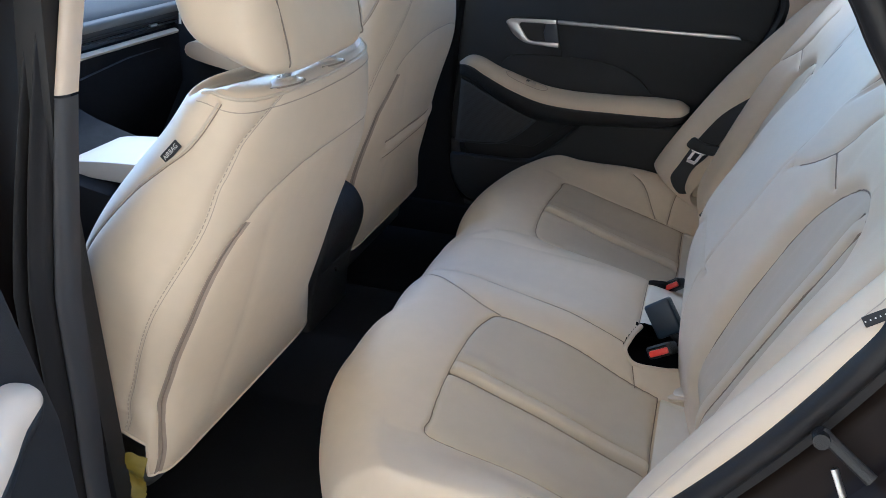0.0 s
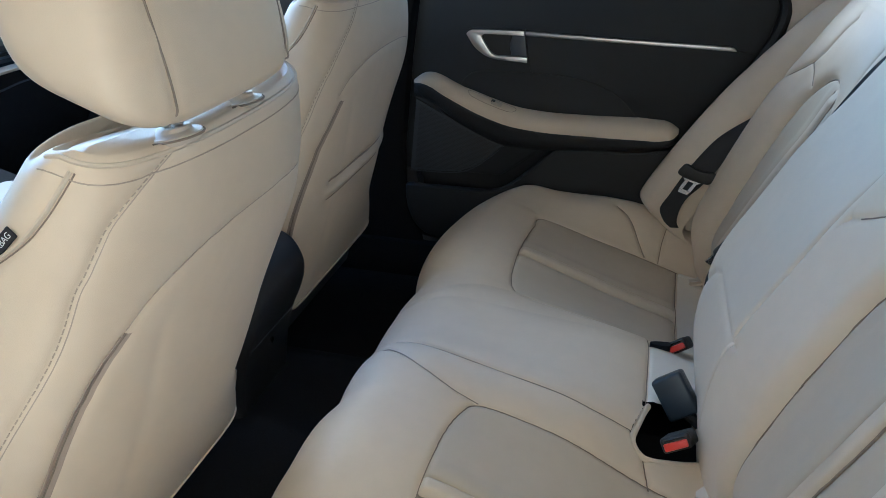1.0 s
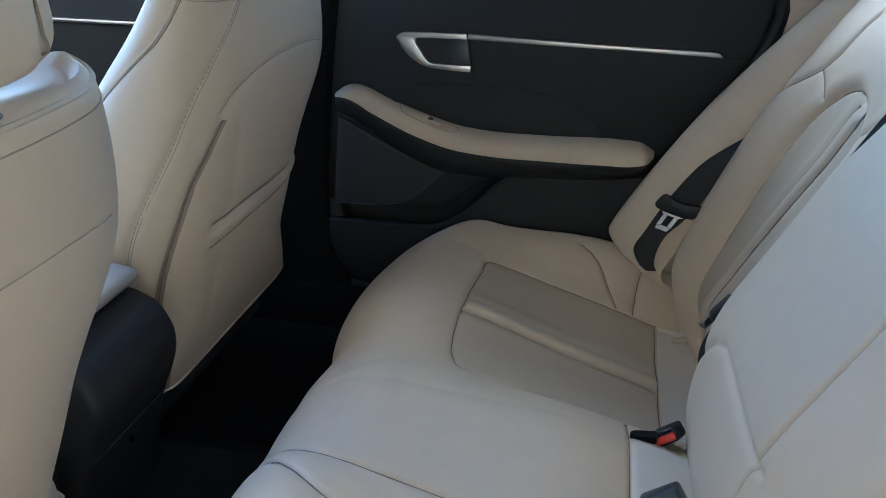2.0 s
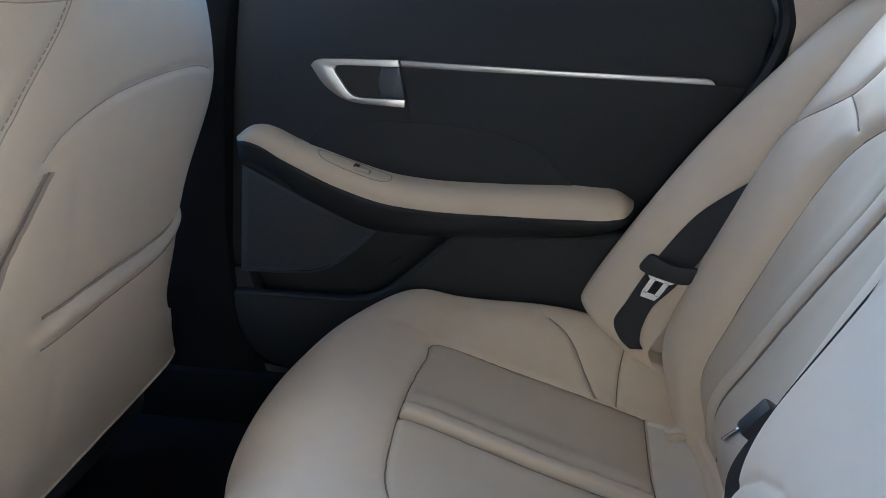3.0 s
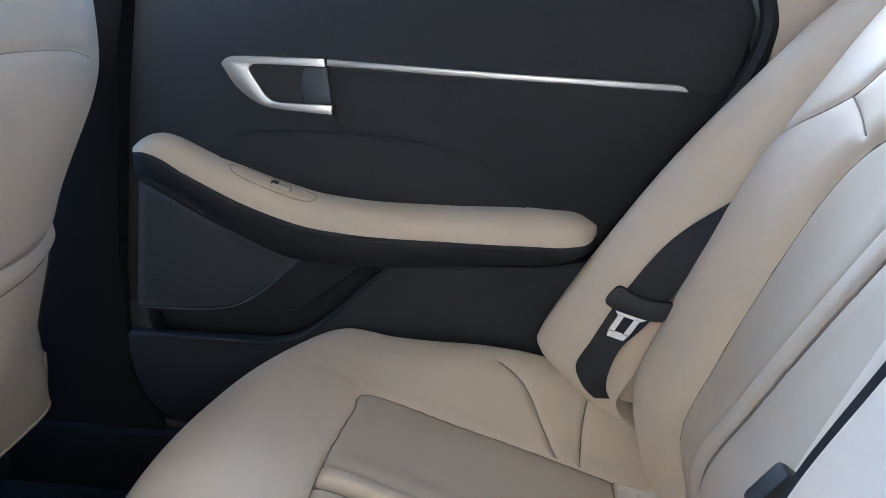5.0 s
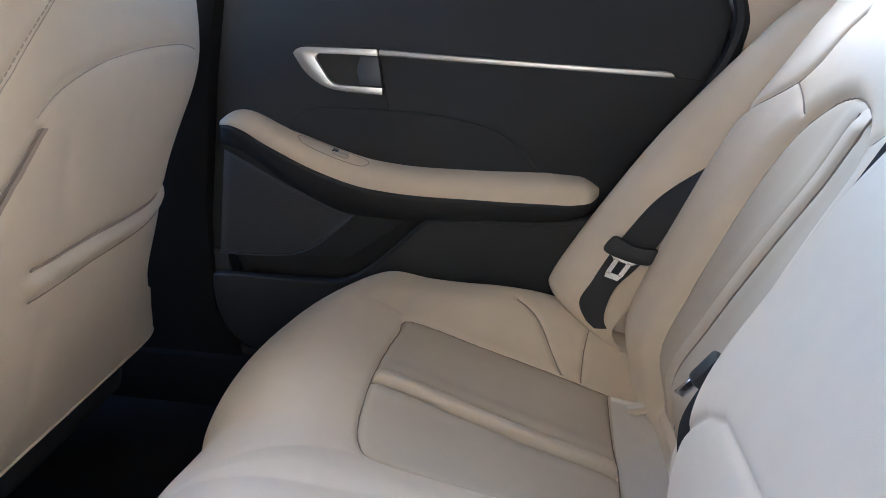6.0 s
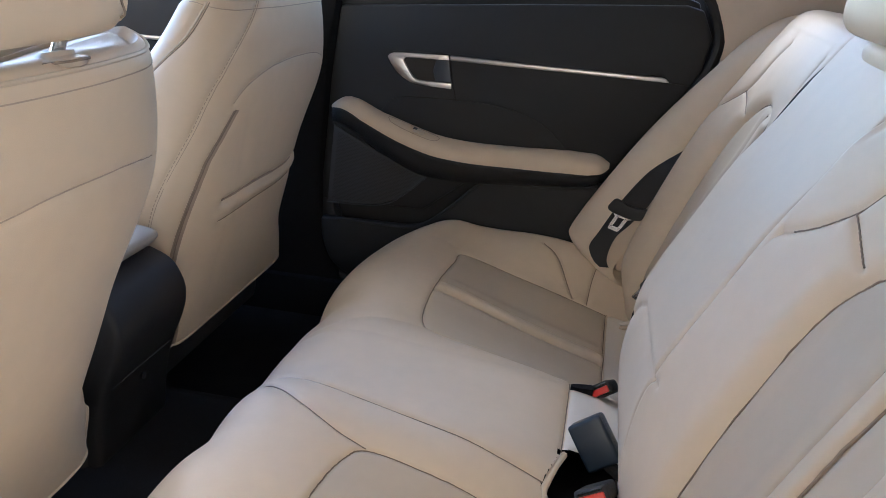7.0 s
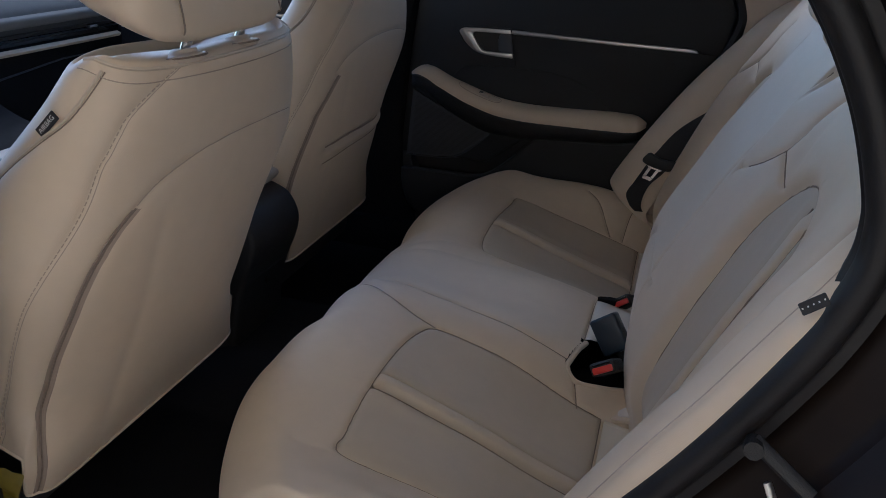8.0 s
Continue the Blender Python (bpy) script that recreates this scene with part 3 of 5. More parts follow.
    well = inside(cx, cy, [tuple(p) for p in smooth_line([(0.073, -0.028), (0.067, -0.056), (0.054, -0.100), (0.053, -0.118), (0.061, -0.132), (0.078, -0.136), (0.105, -0.131), (0.14, -0.119), (0.175, -0.103), (0.235, -0.083), (0.24, -0.030), (0.15, -0.028)], 6, True)])
    apron_c = (cx > 0.0745) & (cy > -0.034) & (cy < 0.132) & ~well
    apron_s = (cx > 0.130) & (np.abs(cq) > 0.196) & (np.abs(cq) < 0.512)
    P0 = Vector(seat.location)
    P = P - np.array(P0)
    body = ~isin & ~well & ~apron_c & ~apron_s
    sheet("cushion", P, body, leather, seat)
    sheet("rear_apron", P, apron_c, apron_lit, seat, "smooth apron behind the cushion, windscreen light put into its pale colour")
    for s in (1, -1):
        sheet("rear_apron", P, apron_s & (np.sign(cq) == s), apron_lit, seat, "smooth apron behind the cushion, windscreen light put into its pale colour")
    for k, s in enumerate((1, -1)):
        side = (np.sign(cq) == s)
        sheet("insert", P, isin & ~tuck & ~fold & side & (np.abs(cq) < tuck_side), leather_insert, seat, "greyer perforated leather insert")
        sheet("insert", P, isin & ~tuck & ~fold & side & (np.abs(cq) > tuck_side), leather_insert, seat, "greyer perforated leather insert")
        sheet("tuck", P, tuck & side, leather_tuck, seat, "raised piping tuck across the insert")
        sheet("fold", P, fold & side, leather_fold_shade, seat, "folded strip beside the tuck, groove shade put into its colour")

    def on(line, lift_by=0.0):
        out = []
        for a_, q_ in smooth_line(line, 8):
            i, j = np.clip(a_ / A[-1] * (na - 1), 0, na - 1.01), np.clip((q_ - q[0]) / (q[-1] - q[0]) * (ny - 1), 0, ny - 1.01)
            i0, j0 = int(i), int(j)
            f, g = i - i0, j - j0
            p = (P[i0, j0] * (1 - f) * (1 - g) + P[i0 + 1, j0] * f * (1 - g) + P[i0, j0 + 1] * (1 - f) * g + P[i0 + 1, j0 + 1] * f * g)
            out.append(p + N[i0, j0] * lift_by)
        return out

    for s in [q_ for k_, q_ in enumerate(seams) if k_ not in (4, 6, 7, 12)]:
        part("seam", tube_bm(on(s if len(s) < 30 else s[::3] + s[-1:], 0.0005), 0.0009, 5), thread, seat)
    for s in both([(-0.015, 0.606), (0.018, 0.579), (0.043, 0.546), (0.058, 0.520)]):
        part("seam", tube_bm(on(s), 0.0009, 5), thread_light, seat)
    for s in (1, -1):
        for d, r_ in ((0.0145, 0.0011),):
            part("seam", tube_bm(on([(to_a(x), s * tuck_side + d) for x in (0.124, 0.03, -0.09, -0.188)]), r_, 6), thread, seat)
    part("buckle_well", prism_bm([(0.070, -0.030), (0.064, -0.060), (0.052, -0.100), (0.050, -0.120), (0.060, -0.134), (0.080, -0.138), (0.14, -0.120), (0.24, -0.085), (0.24, -0.026)], 0.330, 0.400, axis="z"), carpet, seat, "black well for the belt buckles").location = -P0
    rim = []
    for x_, y_ in smooth_line([(0.074, -0.033), (0.069, -0.056), (0.057, -0.100), (0.055, -0.117), (0.063, -0.129), (0.078, -0.133), (0.105, -0.128), (0.14, -0.116), (0.178, -0.100)], 6):
        k = int(np.argmin((X - x_) ** 2 + (Y - y_) ** 2))
        rim.append((x_, y_, float(P.reshape(-1, 3)[k, 2] + P0.z)))
    rim = smooth_line(rim[::4] + rim[-1:], 5)
    part("well_edge", tube_bm([Vector(r) - P0 - Vector((0, 0, 0.0046)) for r in rim], 0.0050, 8), leather, seat, "rounded leather edge of the well")
    part("well_lining", prism_bm([(0.052, -0.098), (0.050, -0.120), (0.060, -0.132), (0.074, -0.134), (0.070, -0.110)], 0.390, 0.428, 0.003, axis="z"), plastic_grey, seat, "dark lining at the end of the buckle well").location = -P0
    return seat


rear_cushion()


# ---- rear backrests ----
RB = spline1([0.30, 0.42, 0.50, 0.60, 0.70, 0.80, 0.86, 0.93, 0.98], [0.185, 0.180, 0.172, 0.190, 0.226, 0.270, 0.300, 0.335, 0.368])


def backrest(name, label, y0, y1, mid, tuck_line, armrest_from=None, armrest_to=None):
    """A padded backrest between y0 and y1 whose insert is centred on mid."""
    ob = thing(name, label, "seat back", at=(0.3, (y0 + y1) / 2, 0.40))
    zs = np.linspace(0.36, 0.975, 130)
    line = [(float(RB(z)), z) for z in zs] + [tuple(p) for p in smooth_line([(0.366, 0.978), (0.384, 0.996), (0.410, 1.003), (0.45, 0.998), (0.52, 0.99)], 8)]
    line = np.array(line)
    arc = np.concatenate([[0], np.cumsum(np.hypot(*np.diff(line, axis=0).T))])
    na = 260
    A = np.linspace(0, arc[-1], na)
    px, pz = np.interp(A, arc, line[:, 0]), np.interp(A, arc, line[:, 1])
    ny = max(60, int((y1 - y0) / 0.0018))
    yy = np.linspace(y0, y1, ny)
    AA, Y = np.meshgrid(A, yy, indexing="ij")
    X, Z = np.interp(AA, A, px), np.interp(AA, A, pz)
    to_a = lambda z: np.interp(z, pz[:na - 60], A[:na - 60])
    arch = [(z, s * d) for s in (1, -1) for z, d in ((0.41, 0.120), (0.55, 0.118), (0.70, 0.115), (0.78, 0.112), (0.82, 0.100), (0.848, 0.075), (0.868, 0.040), (0.876, 0.0))[::s]]
    arch_a = smooth_line([(to_a(z), mid + d) for z, d in arch[:8] + arch[9:]], 8)
    AA, Y = snapped(AA, Y, arch_a, 0.0011)
    lean = spline1(*tuck_line)
    for d in (-0.0125, 0.0125):
        AA, Y = snapped(AA, Y, [(to_a(z), mid + float(lean(z)) + d) for z in np.linspace(0.37, 0.90, 60)], 0.00098)
    X, Z = np.interp(AA, A, px), np.interp(AA, A, pz)
    Q = Y - mid
    aq = np.abs(Q)
    on_seat = np.ones_like(Q)
    if armrest_from is not None:
        on_seat = step01(-Y, -armrest_from - 0.004, -armrest_from + 0.012)
    upper = step01(Z, 0.78, 0.94)
    seams = [arch_a]
    # broad bolsters on both sides of the insert, which itself lies behind a rolled edge
    d_arch = near(AA, Y, arch_a)
    isin_v = inside(AA, Y, arch_a)
    step = np.where(isin_v, -0.006, -0.006 + 0.010 * (1 - (1 - np.clip(d_arch / 0.022, 0, 1)) ** 2)) * (1 - 0.55 * upper)
    wing = spline1([0, 0.08, 0.12, 0.15, 0.19, 0.225, 0.25, 0.30], [-0.016, -0.015, -0.009, 0.003, 0.014, 0.009, 0.000, -0.01])
    R = on_seat * wing(aq) * (1 - 0.8 * upper) + on_seat * step
    R = R + 0.012 * np.exp(-((Z - 0.50) / 0.07) ** 2) * on_seat
    for s in (1, -1):
        if armrest_from is not None and s < 0:
            continue
        seams.append(np.array([(to_a(z), mid + s * d) for z, d in ((0.808, 0.226), (0.822, 0.203), (0.838, 0.181), (0.854, 0.164), (0.873, 0.146), (0.90, 0.132), (0.94, 0.124), (0.972, 0.118))]))
        seams.append(np.array([(to_a(z), mid + s * d) for z, d in ((0.868, 0.150), (0.860, 0.132), (0.851, 0.115), (0.842, 0.100))]))
    if armrest_from is not None:
        rest = step01(Y, armrest_from - 0.004, armrest_from + 0.02) * step01(-Y, -armrest_to, -armrest_to + 0.03)
        high = 0.030 * (1 - 0.55 * upper) + 0.010 * np.exp(-((Z - 0.62) / 0.09) ** 2)
        R = R + high * rest - 0.014 * step01(Y, armrest_to - 0.02, armrest_to)
        # one straight flank from the hollow up to the armrest's edge
        edge_y = armrest_from + 0.012
        run = np.clip((Y - mid - 0.09) / (edge_y - mid - 0.09), 0, 1)
        flank = -0.014 * (1 - 0.8 * upper) + (high + 0.010) * run ** 0.9 + step + 0.012 * np.exp(-((Z - 0.50) / 0.07) ** 2) * (1 - run)
        use = step01(Y, mid + 0.07, mid + 0.125) * (Y < edge_y) * step01(-Z, -0.965, -0.90)
        R = R * (1 - use) + flank * use
        seams.append(np.array([(to_a(z), armrest_from + 0.012) for z in (0.622, 0.70, 0.78, 0.86, 0.955)]))
        seams.append(np.array([(to_a(z), y) for z, y in ((0.545, armrest_to - 0.012), (0.575, armrest_to - 0.035), (0.600, armrest_to - 0.062), (0.616, armrest_to - 0.10), (0.617, armrest_to - 0.17), (0.618, armrest_to - 0.26), (0.620, armrest_from))]))
    # rounded ends
    for y_end, sgn in ((y0, 1), (y1, -1)):
        t = np.clip(1 - sgn * (Y - y_end) / 0.022, 0, 1)
        R = R - 0.022 * (1 - np.sqrt(np.clip(1 - t * t, 0, 1)))
    D = np.zeros_like(X)
    for s in seams:
        d = near(AA, Y, s)
        if armrest_from is not None and s is not seams[-1] and s is not seams[-2]:
            d = np.where(Y > armrest_from, 9.0, d)
        crisp = 0.4 if armrest_from is not None and s is seams[-2] else 1.0
        D = np.maximum(D, crisp * (dent(d, 0.0035, 0.0045) + dent(d, 0.014, 0.003)))
    QT = Q - lean(Z)
    fade = isin_v * step01(near(AA, Y, np.concatenate([arch_a, arch_a[:1]])), 0.004, 0.022)
    D = D - fade * 0.0048 * np.sqrt(np.clip(1 - np.abs(QT / 0.0125) ** 2.4, 0, 1)) + fade * (0.0035 * np.exp(-np.abs((QT + 0.0155) / 0.0046) ** 3) + 0.003 * np.exp(-((QT - 0.0150) / 0.0035) ** 2))
    D = D - fade * 0.0018 * (np.exp(-((QT + 0.034) / 0.013) ** 2) + np.exp(-((QT - 0.033) / 0.013) ** 2))
    W = 0.0014 * np.sin(9 * Y + 4 * AA) * np.sin(7 * AA)
    P = np.stack([X, Y, Z], -1)
    du, dv = np.gradient(P, axis=0), np.gradient(P, axis=1)
    N = np.cross(du, dv)
    N /= np.linalg.norm(N, axis=-1, keepdims=True) + 1e-12
    if N[60, ny // 2, 0] > 0:
        N = -N
    P = P + N * (R + W - D)[..., None]
    base = np.array(ob.location)
    P = P - base
    ca, cy = centres(AA), centres(Y)
    isin = inside(ca, cy, arch_a)
    cq = centres(QT)
    tuck = isin & (np.abs(cq) < 0.0125)
    if armrest_from is None:
        sheet("back_cover", P, ~isin, leather, ob)
    else:
        pad = cy > armrest_from
        sheet("back_cover", P, ~isin & ~pad, leather, ob)
        sheet("centre_armrest", P, pad, leather, ob, "folded-up cream centre armrest")
    sheet("insert", P, isin & ~tuck & (cq < 0), leather_insert, ob, "greyer perforated leather insert")
    sheet("insert", P, isin & ~tuck & (cq > 0), leather_insert, ob, "greyer perforated leather insert")
    sheet("tuck", P, tuck, leather_tuck, ob, "raised piping tuck along the insert")

    def on(lines, lift_by=0.0):
        out = []
        for a_, y_ in (lines if len(lines) > 30 else smooth_line(lines, 8)):
            i, j = np.clip(a_ / A[-1] * (na - 1), 0, na - 1.01), np.clip((y_ - y0) / (y1 - y0) * (ny - 1), 0, ny - 1.01)
            i0, j0 = int(i), int(j)
            f, g = i - i0, j - j0
            out.append(P[i0, j0] * (1 - f) * (1 - g) + P[i0 + 1, j0] * f * (1 - g) + P[i0, j0 + 1] * (1 - f) * g + P[i0 + 1, j0 + 1] * f * g + N[i0, j0] * lift_by)
        return out

    for s in seams:
        s = np.array([p for p in s if y0 + 0.004 < p[1] < y1 - 0.004])
        if armrest_from is not None and len(s) and not np.allclose(s[:, 1], armrest_from + 0.012) and s[:, 1].max() < armrest_to - 0.1:
            s = np.array([p for p in s if p[1] <= armrest_from + 0.001])
        if len(s) > 2:
            fold = armrest_from is not None and s[:, 1].max() > armrest_from + 0.1
            if not fold:
                part("seam", tube_bm(on(s, 0.0007), 0.0010, 5), thread, ob)
    for d, r_ in ((-0.0142, 0.0016), (0.0140, 0.0012)):
        part("seam", tube_bm(on(np.array([(to_a(z), mid + float(lean(z)) + d) for z in (0.42, 0.52, 0.6, 0.69, 0.775, 0.864)]), 0.0008), r_, 6), thread, ob)
    # the back board that gives the padding its depth
    part("back_board", prism_bm([(0.23, 0.36), (0.25, 0.60), (0.32, 0.80), (0.41, 0.975), (0.46, 0.965), (0.36, 0.70), (0.30, 0.36)], y0 + 0.012, y1 - 0.012, 0.005), carpet, ob).location = -Vector(base)
    return ob


backrest("rear_bench_back", "narrow cream leather rear backrest, split from the centre", 0.205, 0.612, 0.378,
         ([0.40, 0.52, 0.61, 0.69, 0.775, 0.86], [0.066, 0.043, 0.018, -0.003, -0.024, -0.040]))
backrest("rear_bench_back", "wide cream rear backrest with folded centre armrest", -0.572, 0.198, -0.342,
         ([0.40, 0.55, 0.65, 0.73, 0.82, 0.88], [0.016, -0.008, -0.022, -0.029, -0.036, -0.050]), -0.125, 0.198)


def side_bolster(s):
    """The padded side piece between backrest and door; s: +1 right, -1 left."""
    ob = thing("side_bolster", "cream leather side bolster between backrest and door", "seat bolster", at=(0.2, YC + s * 0.63, 0.48), group="side bolsters of the rear seat")
    crest = smooth_line([(0.16, 0.455), (0.10, 0.468), (0.060, 0.485), (0.032, 0.515), (0.034, 0.545), (0.088, 0.643), (0.169, 0.769), (0.262, 0.885), (0.325, 0.955), (0.385, 0.990), (0.46, 1.0)], 10)
    if s < 0:
        crest = smooth_line([(0.17, 0.455), (0.125, 0.468), (0.095, 0.485), (0.080, 0.515), (0.082, 0.55), (0.099, 0.60), (0.122, 0.65), (0.150, 0.70), (0.180, 0.75), (0.212, 0.80), (0.241, 0.85), (0.273, 0.90), (0.325, 0.955), (0.385, 0.990), (0.46, 1.0)], 8)
    arc = np.concatenate([[0], np.cumsum(np.hypot(*np.diff(crest, axis=0).T))])
    A = np.linspace(0, arc[-1], 120)
    px, pz = np.interp(A, arc, crest[:, 0]), np.interp(A, arc, crest[:, 1])
    k = np.linspace(0, 1, 30)
    AA, K = np.meshgrid(A, k, indexing="ij")
    X, Z = np.interp(AA, A, px), np.interp(AA, A, pz)
    Yl = 0.578 + (0.105 if s > 0 else 0.148 - 0.038 * step01(Z, 0.89, 0.955)) * K
    back = spline1([0, 0.06, 0.2, 0.45, 0.62, 0.8, 0.92, 1.0], [0.115, 0.075, 0.038, 0.008, 0.0, 0.014, 0.045, 0.11])
    if s < 0:
        back = spline1([0, 0.09, 0.26, 0.46, 0.57, 0.66, 0.78, 0.88, 0.95, 1.0], [0.095, 0.064, 0.040, 0.019, 0.006, 0.0, 0.001, 0.004, 0.012, 0.028])
    ends = np.clip(step01(AA, 0.0, 0.12), 0.25, 1)
    d = back(K) * (1 - 0.45 * step01(Z, 0.80, 0.98))
    P = np.stack([X + d * 0.86 * ends, YC + s * Yl, Z - d * 0.45 * ends], -1)
    at_k = 0.80 if s > 0 else 0.87
    seam = dent(np.abs(K - at_k) * 0.12, 0.004, 0.003) * step01(AA, 0.1, 0.16)
    P[..., 0] += seam
    P = P - np.array(ob.location)
    sheet("bolster_cover", P, np.ones((119, 29), bool), leather, ob)
    j = int(at_k * 29)
    part("seam", tube_bm([P[i, j] for i in range(16, 118, 3)], 0.0008, 5), thread_light, ob)
    part("bolster_core", prism_bm([(0.13, 0.47), (0.14, 0.60), (0.24, 0.77), (0.34, 0.90), (0.44, 0.985), (0.5, 0.96), (0.36, 0.60), (0.30, 0.45)], YC + s * 0.590, YC + s * 0.672, 0.006), leather, ob).location = -Vector(ob.location)
    return ob


side_bolster(1)
side_bolster(-1)


# ---- front seats ----
def front_seat(name, label, at, lean, mirror=False, slit=False):
    """A front seat seen from behind. Local axes: x backwards, y across, z up along the back."""
    ob = thing(name, label, "car seat", group="front seats")
    ob.matrix_world = pose(*at, 0, lean, 0)
    H = 0.60
    width = spline1([0, 0.05, 0.15, 0.30, 0.42, 0.52, 0.60], [0.236, 0.236, 0.236, 0.240, 0.235, 0.213, 0.182])
    thick = spline1([0, 0.1, 0.3, 0.5, 0.6], [0.09, 0.10, 0.105, 0.085, 0.06])
    bow = spline1([0, 0.05, 0.2, 0.35, 0.47, 0.55, 0.6], [0.0, 0.004, 0.014, 0.012, 0.004, -0.014, -0.030])
    hs = np.concatenate([np.linspace(0, 0.572, 138), 0.572 + 0.014 * np.sin(np.linspace(0, math.pi / 2, 30))[1:]])
    cap = np.clip(1 - (np.clip(hs - 0.572, 0, 1) / 0.0141) ** 2.0, 0, 1) ** (1 / 2.0)
    th = np.linspace(-math.pi, math.pi, 241)[:-1]
    HH, TH = np.meshgrid(hs, th, indexing="ij")
    C = cap[:, None]
    W, T, B = width(np.minimum(HH, H)) * (0.94 + 0.06 * C), thick(np.minimum(HH, H)) * (0.84 + 0.16 * C), bow(np.minimum(HH, H))
    cs, sn = np.cos(TH), np.sin(TH)
    n = 2.7 + 6.0 * np.exp(-(HH / 0.07) ** 2)
    O = W * np.sign(sn) * np.abs(sn) ** (2 / n)
    face = spline1([0, 0.22, 0.30, 0.36, 0.43, 0.50, 0.60], [0.244, 0.254, 0.240, 0.223, 0.197, 0.166, 0.140])
    TF = np.maximum(face(np.minimum(HH, H)) - T + B, 0.01) * (0.6 + 0.4 * C)
    X = -T + B + np.where(cs < 0, TF, T) * np.sign(cs) * np.abs(cs) ** (2 / n) - (1 - C) * 0.012
    # the front bolsters stand forward of the middle
    X = X + (cs < 0) * 0.020 * np.exp(-(O / 0.11) ** 2)
    O = O + (0.030 + (0.034 if slit else 0.004) * (O > 0)) * step01(HH, 0.28, 0.46) + 0.014 * np.exp(-(HH / 0.035) ** 2) * (O > 0.12)
    m = -1 if mirror else 1
    seams = []
    double = [(-0.080, 0.580), (-0.102, 0.553), (-0.128, 0.525), (-0.151, 0.497), (-0.169, 0.467), (-0.185, 0.436), (-0.208, 0.378)] if slit else [(-0.086, 0.580), (-0.122, 0.560), (-0.154, 0.532), (-0.170, 0.500), (-0.184, 0.465), (-0.210, 0.378)]
    double_low = [(-0.062, 0.30), (-0.072, 0.20), (-0.070, 0.10), (-0.066, 0.02)]
    side = [(-0.076, 0.574), (-0.080, 0.550), (-0.087, 0.520), (-0.105, 0.485), (-0.140, 0.43), (-0.174, 0.36), (-0.196, 0.30), (-0.212, 0.22)]
    yoke = [(0.208, 0.466), (0.15, 0.478), (0.062, 0.482), (-0.015, 0.478), (-0.055, 0.472), (-0.094, 0.460), (-0.122, 0.445), (-0.143, 0.424)]
    crease = [(-0.100, 0.40), (-0.107, 0.331), (-0.114, 0.212), (-0.121, 0.098), (-0.124, 0.02)]
    pocket = [(-0.137, 0.414), (-0.164, 0.372), (-0.189, 0.328), (-0.205, 0.268), (-0.213, 0.195), (-0.213, 0.12), (-0.211, 0.05), (-0.212, 0.004)] if slit else [(-0.144, 0.421), (-0.171, 0.384), (-0.198, 0.318), (-0.211, 0.231), (-0.213, 0.17), (-0.217, 0.11), (-0.220, 0.05), (-0.222, 0.004)]
    # distance along each row, from the middle of the back
    run = np.hypot(np.diff(X, axis=1), np.diff(O, axis=1))
    S = np.concatenate([np.zeros((len(hs), 1)), np.cumsum(run, 1)], 1)
    S = S - S[:, 120:121]
    row = lambda h: int(np.argmin(np.abs(hs - h)))
    back_ok, side_ok = np.where(np.abs(th) < 1.6)[0], np.where((th < -0.5) & (th > -2.9))[0][::-1]

    def by_o(line):
        return [(float(np.interp(o, O[row(h)][back_ok], S[row(h)][back_ok])), h) for o, h in smooth_line(line, 6)]

    def by_x(line):
        out = []
        for x, h in smooth_line(line, 6):
            xs_, ss_ = X[row(h)][side_ok], S[row(h)][side_ok]
            k = np.argsort(xs_)
            out.append((float(np.interp(x, xs_[k], ss_[k])), h))
        return out

    joined = by_o(double) + by_x(double_low)
    joined = [tuple(p) for p in smooth_line(joined[::4] + joined[-1:], 5)]
    seams = [joined, by_o(yoke)]
    side_s = by_x(side)
    side_s = [tuple(p) for p in smooth_line(side_s[::5] + side_s[-1:], 5)]
    pocket_s, crease_s = by_o(pocket), by_o(crease)
    D = np.zeros_like(X)
    for s in seams + [side_s]:
        d = near(S, HH, s)
        D = np.maximum(D, dent(d, 0.005, 0.0030) + dent(d, 0.018, 0.0015))
    D = np.maximum(D, dent(near(S, HH, pocket_s), 0.008, 0.005))
    D = np.maximum(D, dent(near(S, HH, crease_s), 0.014, 0.0022))
    slits = []
    if slit:
        slits = [by_o([(-0.142, 0.258), (-0.043, 0.270), (0.10, 0.266), (0.20, 0.268)]), by_o([(-0.144, 0.221), (-0.044, 0.238), (0.10, 0.240), (0.20, 0.242)])]
        D = np.maximum(D, dent(near(S, HH, slits[0]), 0.006, 0.009))
        D = np.maximum(D, dent(near(S, HH, slits[1]), 0.008, 0.003))
        D = D - 0.004 * np.exp(-(near(S, HH, by_o([(-0.14, 0.243), (-0.04, 0.256), (0.10, 0.254), (0.2, 0.256)])) / 0.012) ** 2)
    P = np.stack([X, O, HH], -1)
    # pull the padding in along its own normal
    du, dv = np.gradient(P, axis=0), np.roll(P, -1, 1) - np.roll(P, 1, 1)
    N = np.cross(dv, du)
    N /= np.linalg.norm(N, axis=-1, keepdims=True) + 1e-12
    if N[40, 120, 0] < 0:
        N = -N
    P = P - N * D[..., None] + N * (0.0014 * np.sin(14 * O + 5 * HH) * np.sin(9 * HH))[..., None]
    # bottom hem dips at both corners
    hem = -np.clip(1 - HH / 0.14, 0, 1) * 0.062 * step01(-X, 0.018, 0.032) * (cs > -0.6)
    P[..., 2] -= hem
    # the shoulders round off towards both ends of the top
    P[..., 2] -= 0.008 * step01(np.abs(O - 0.030), 0.085, 0.215) * step01(HH, 0.42, 0.586)
